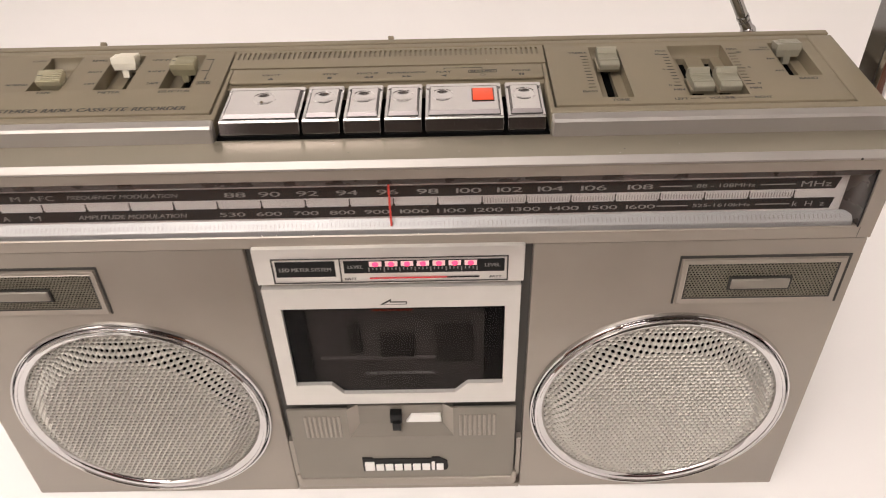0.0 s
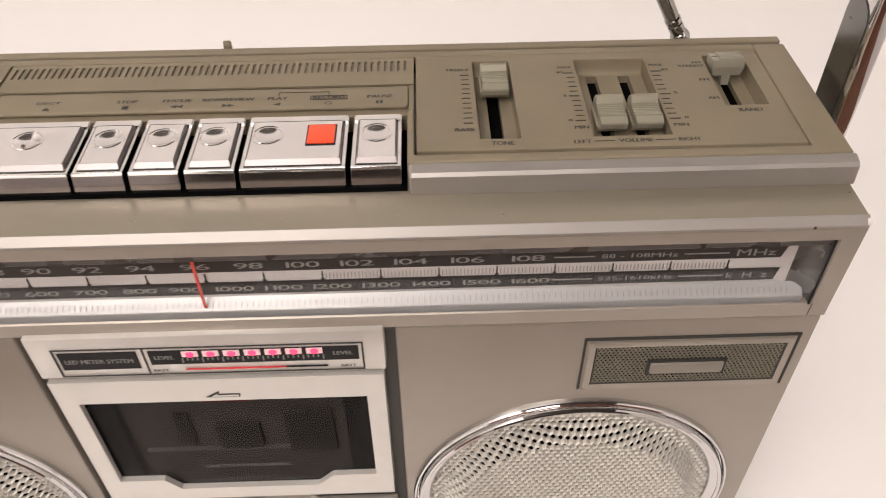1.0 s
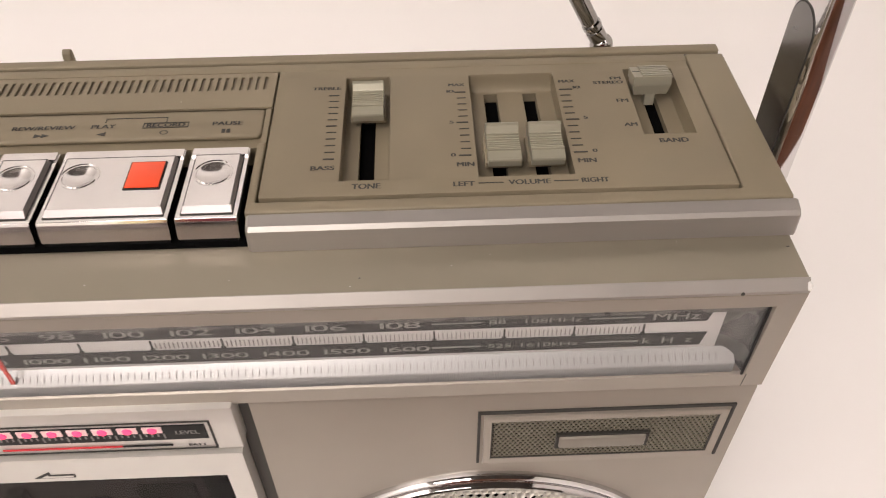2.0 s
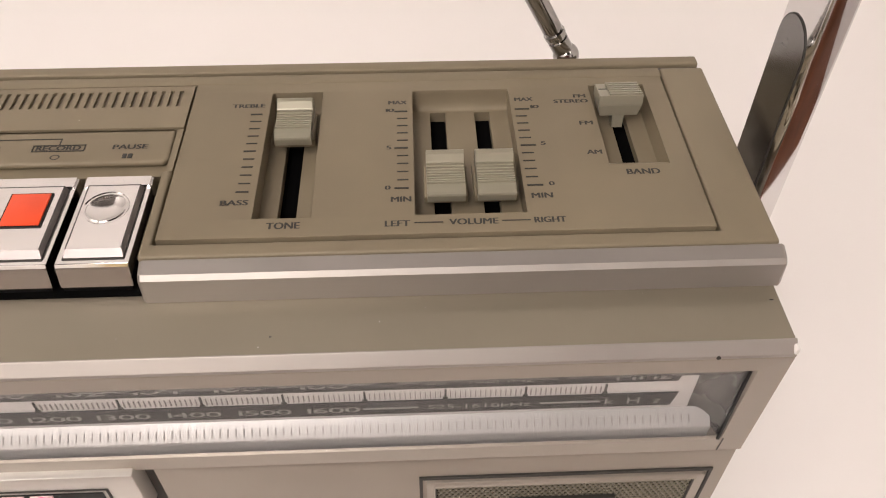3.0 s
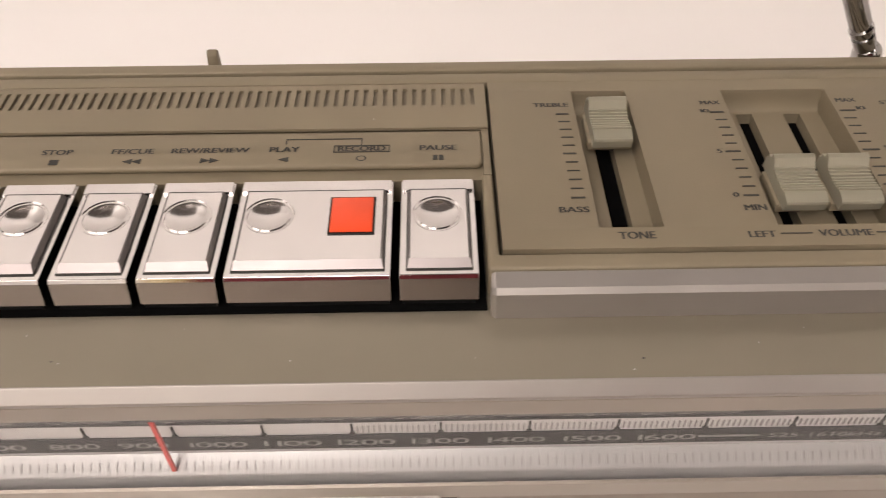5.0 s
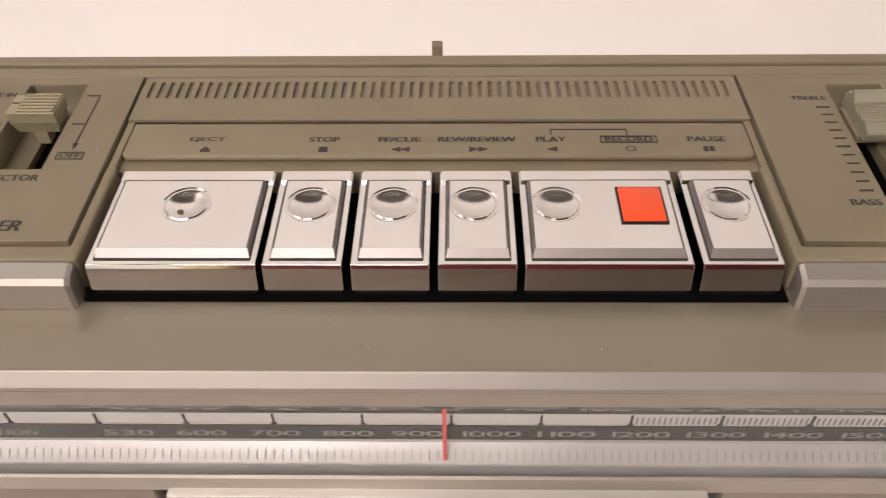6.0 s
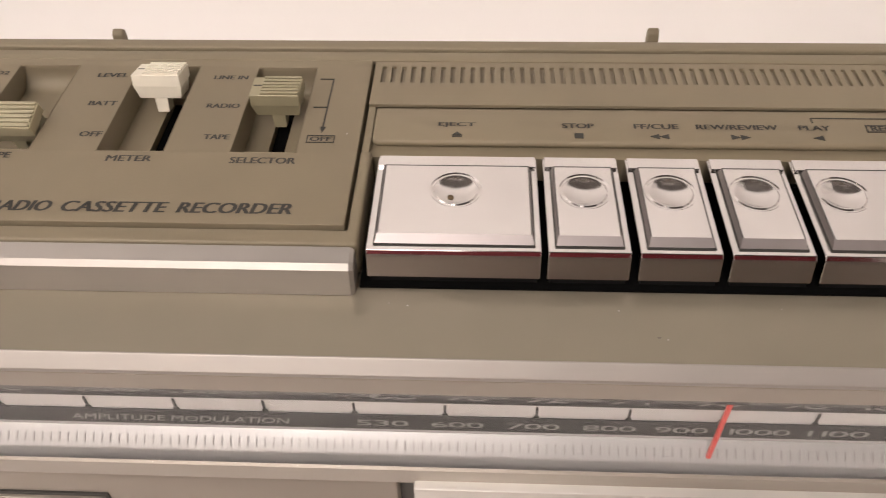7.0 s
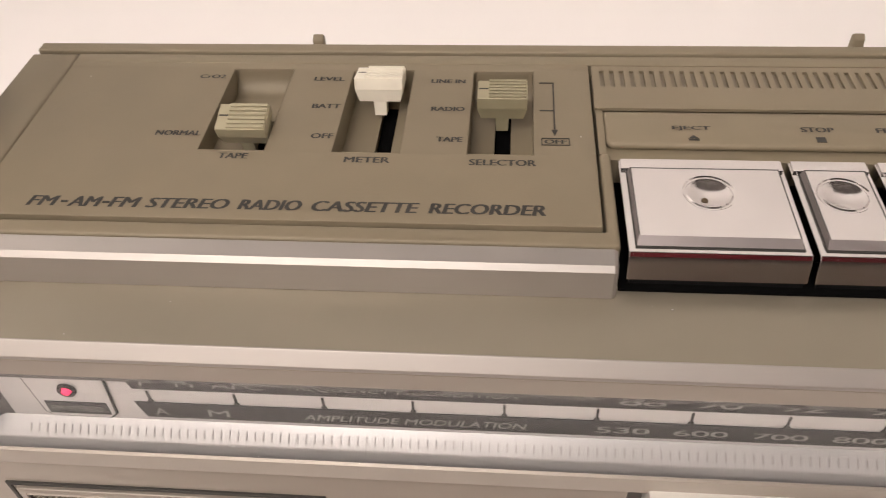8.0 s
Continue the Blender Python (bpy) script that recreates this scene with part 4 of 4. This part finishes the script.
ink_box(-0.0622, -0.0596, 0.0643, 0.0648, legend, ZL)
ink_box(-0.0309, -0.0286, 0.0642, 0.0662, legend, ZL)
for x in (-0.0118, -0.0094):
    ink([(x, 0.0652), (x + 0.0024, 0.0642), (x + 0.0024, 0.0662)], legend, ZL)
for x in (0.0086, 0.0110):
    ink([(x, 0.0642), (x + 0.0024, 0.0652), (x, 0.0662)], legend, ZL)
ink([(0.0290, 0.0652), (0.0317, 0.0642), (0.0317, 0.0662)], legend, ZL)
ring = [(0.0508 + 0.0014 * math.cos(a), 0.0652 + 0.0011 * math.sin(a)) for a in [math.pi * k / 8 for k in range(16)]]
bm = bmesh.new()
lo = [bm.verts.new((x, y, ZL + 0.00015)) for x, y in ring]
hi = [bm.verts.new((0.0508 + (x - 0.0508) * 0.72, 0.0652 + (y - 0.0652) * 0.72, ZL + 0.00015)) for x, y in ring]
for i in range(16):
    bm.faces.new((lo[i], lo[(i + 1) % 16], hi[(i + 1) % 16], hi[i]))
part("mark", bm, DARK, legend)
ink_box(0.0697, 0.0709, 0.0643, 0.0662, legend, ZL)
ink_box(0.0713, 0.0725, 0.0643, 0.0662, legend, ZL)

# ---- handle, antenna, rests ----
def handle():
    grip = part("handle", along_x([(0.0535, 0.4100), (0.0560, 0.4040), (0.0720, 0.4040), (0.0735, 0.4100), (0.0700, 0.4140), (0.0575, 0.4140)], -0.2570, 0.2570), CHROME, radio, "chrome carrying handle standing upright", bevel=0.001)
    for s in (-1, 1):
        arm = part("arm", one_box(*sorted((s * 0.2528, s * 0.2600)), 0.0545, 0.0766, 0.1650, 0.4060), CHROME, grip, bevel=0.0014, segments=4)
        pts = [(0.0580, 0.1800), (0.0750, 0.1800)] + [(0.0665 + 0.0085 * math.cos(a), 0.3080 + 0.0085 * math.sin(a)) for a in [math.pi * k / 12 for k in range(13)]]
        bm = prism(bmesh.new(), [(s * 0.2530, y, z) for y, z in pts], (-s * 0.0006, 0, 0))
        # Dark rim paints the shadow at the inlay's sunk edge.
        part("inlay_edge_shade", prism(bmesh.new(), [(s * 0.25295, y + (0.0003 if y > 0.0665 else -0.0003), z + (0.0003 if z > 0.3 else 0)) for y, z in pts], (-s * 0.0004, 0, 0)), DARK, arm)
        part("inlay", bm, STEEL, arm)
        part("pivot", tube(bmesh.new(), (s * 0.2450, 0.0637, 0.1800), (s * 0.2600, 0.0637, 0.1800), 0.0095, None, 32), CHROME, arm, smooth=40)


handle()


def antenna():
    base = part("antenna", tube(bmesh.new(), (0.2040, 0.1145, 0.2480), (0.2040, 0.1145, 0.2745), 0.0042, None, 28), ANTENNA, radio, "chrome telescopic antenna leaning over", smooth=40)
    d = Vector((-0.0128, 0.0, 0.0225)).normalized()
    p = Vector((0.2040, 0.1145, 0.2750))
    ball = bmesh.new()
    bmesh.ops.create_uvsphere(ball, u_segments=24, v_segments=16, radius=0.0044, matrix=Matrix.Translation(p))
    part("joint", ball, ANTENNA, base, smooth=60)
    at = 0.002
    for length, r in ((0.0050, 0.0034), (0.0016, 0.0029), (0.0016, 0.0036), (0.0016, 0.0029), (0.1100, 0.0033), (0.1000, 0.0027), (0.0900, 0.0021)):
        part("section", tube(bmesh.new(), p + d * at, p + d * (at + length), r, None, 24), ANTENNA, base, smooth=40)
        at += length


antenna()
for x, back, drop in ((-0.0010, 0.0090, 0.0042), (-0.1678, 0, 0)):
    y0 = 0.1088
    side = [(y0, 0.2450), (0.1185, 0.2560), (0.1208, 0.2680), (0.1206, 0.2736), (0.1192, 0.2748), (0.1174, 0.2736), (0.1158, 0.2650), (y0, 0.2620)]
    part("antenna_rest", prism(bmesh.new(), [(x - 0.0017, y if y == y0 else y + back, z if y == y0 else z - drop) for y, z in side], (0.0034, 0, 0)), OLIVE, radio, "small olive antenna rest", bevel=0.0005)

# ---- scuffs and lint on the deck ----
for x, y, w, d, mat in ((0.2434, 0.0142, 0.0012, 0.0005, DARK), (0.1161, 0.0070, 0.0007, 0.0007, SHADE), (0.1135, 0.0040, 0.0004, 0.0003, WHITE), (-0.0160, 0.0085, 0.0009, 0.0003, SHADE)):
    part("scuff", upright([(x + w * 0.5 * math.cos(k * 1.047 + x * 90), y + d * 0.5 * math.sin(k * 1.047 + x * 90) * (1.0, 0.6)[k % 2]) for k in range(6)], 0.26675, 0.26686), mat, radio)
dice = random.Random(5)
bm = bmesh.new()
for _ in range(16):
    x, y = dice.uniform(-0.23, 0.225), dice.choice((dice.uniform(0.032, 0.099), dice.uniform(0.003, 0.018)))
    if abs(x) < 0.086 and 0.018 < y < 0.078:
        continue
    z = (T + 0.0004 if abs(x) > 0.086 else T + 0.0001) if y > 0.03 else 0.2669
    size, turn = dice.uniform(0.00008, 0.00018), dice.uniform(0, 3.1)
    ring = [(x + size * q * math.cos(turn + k * math.pi / 3), y + size * q * math.sin(turn + k * math.pi / 3), z) for k, q in enumerate([dice.uniform(0.5, 1.6) for _ in range(6)])]
    prism(bm, ring, (0, 0, 0.0001))
tagged(part("dust", bm, GRILLE, radio), kind="stuff")
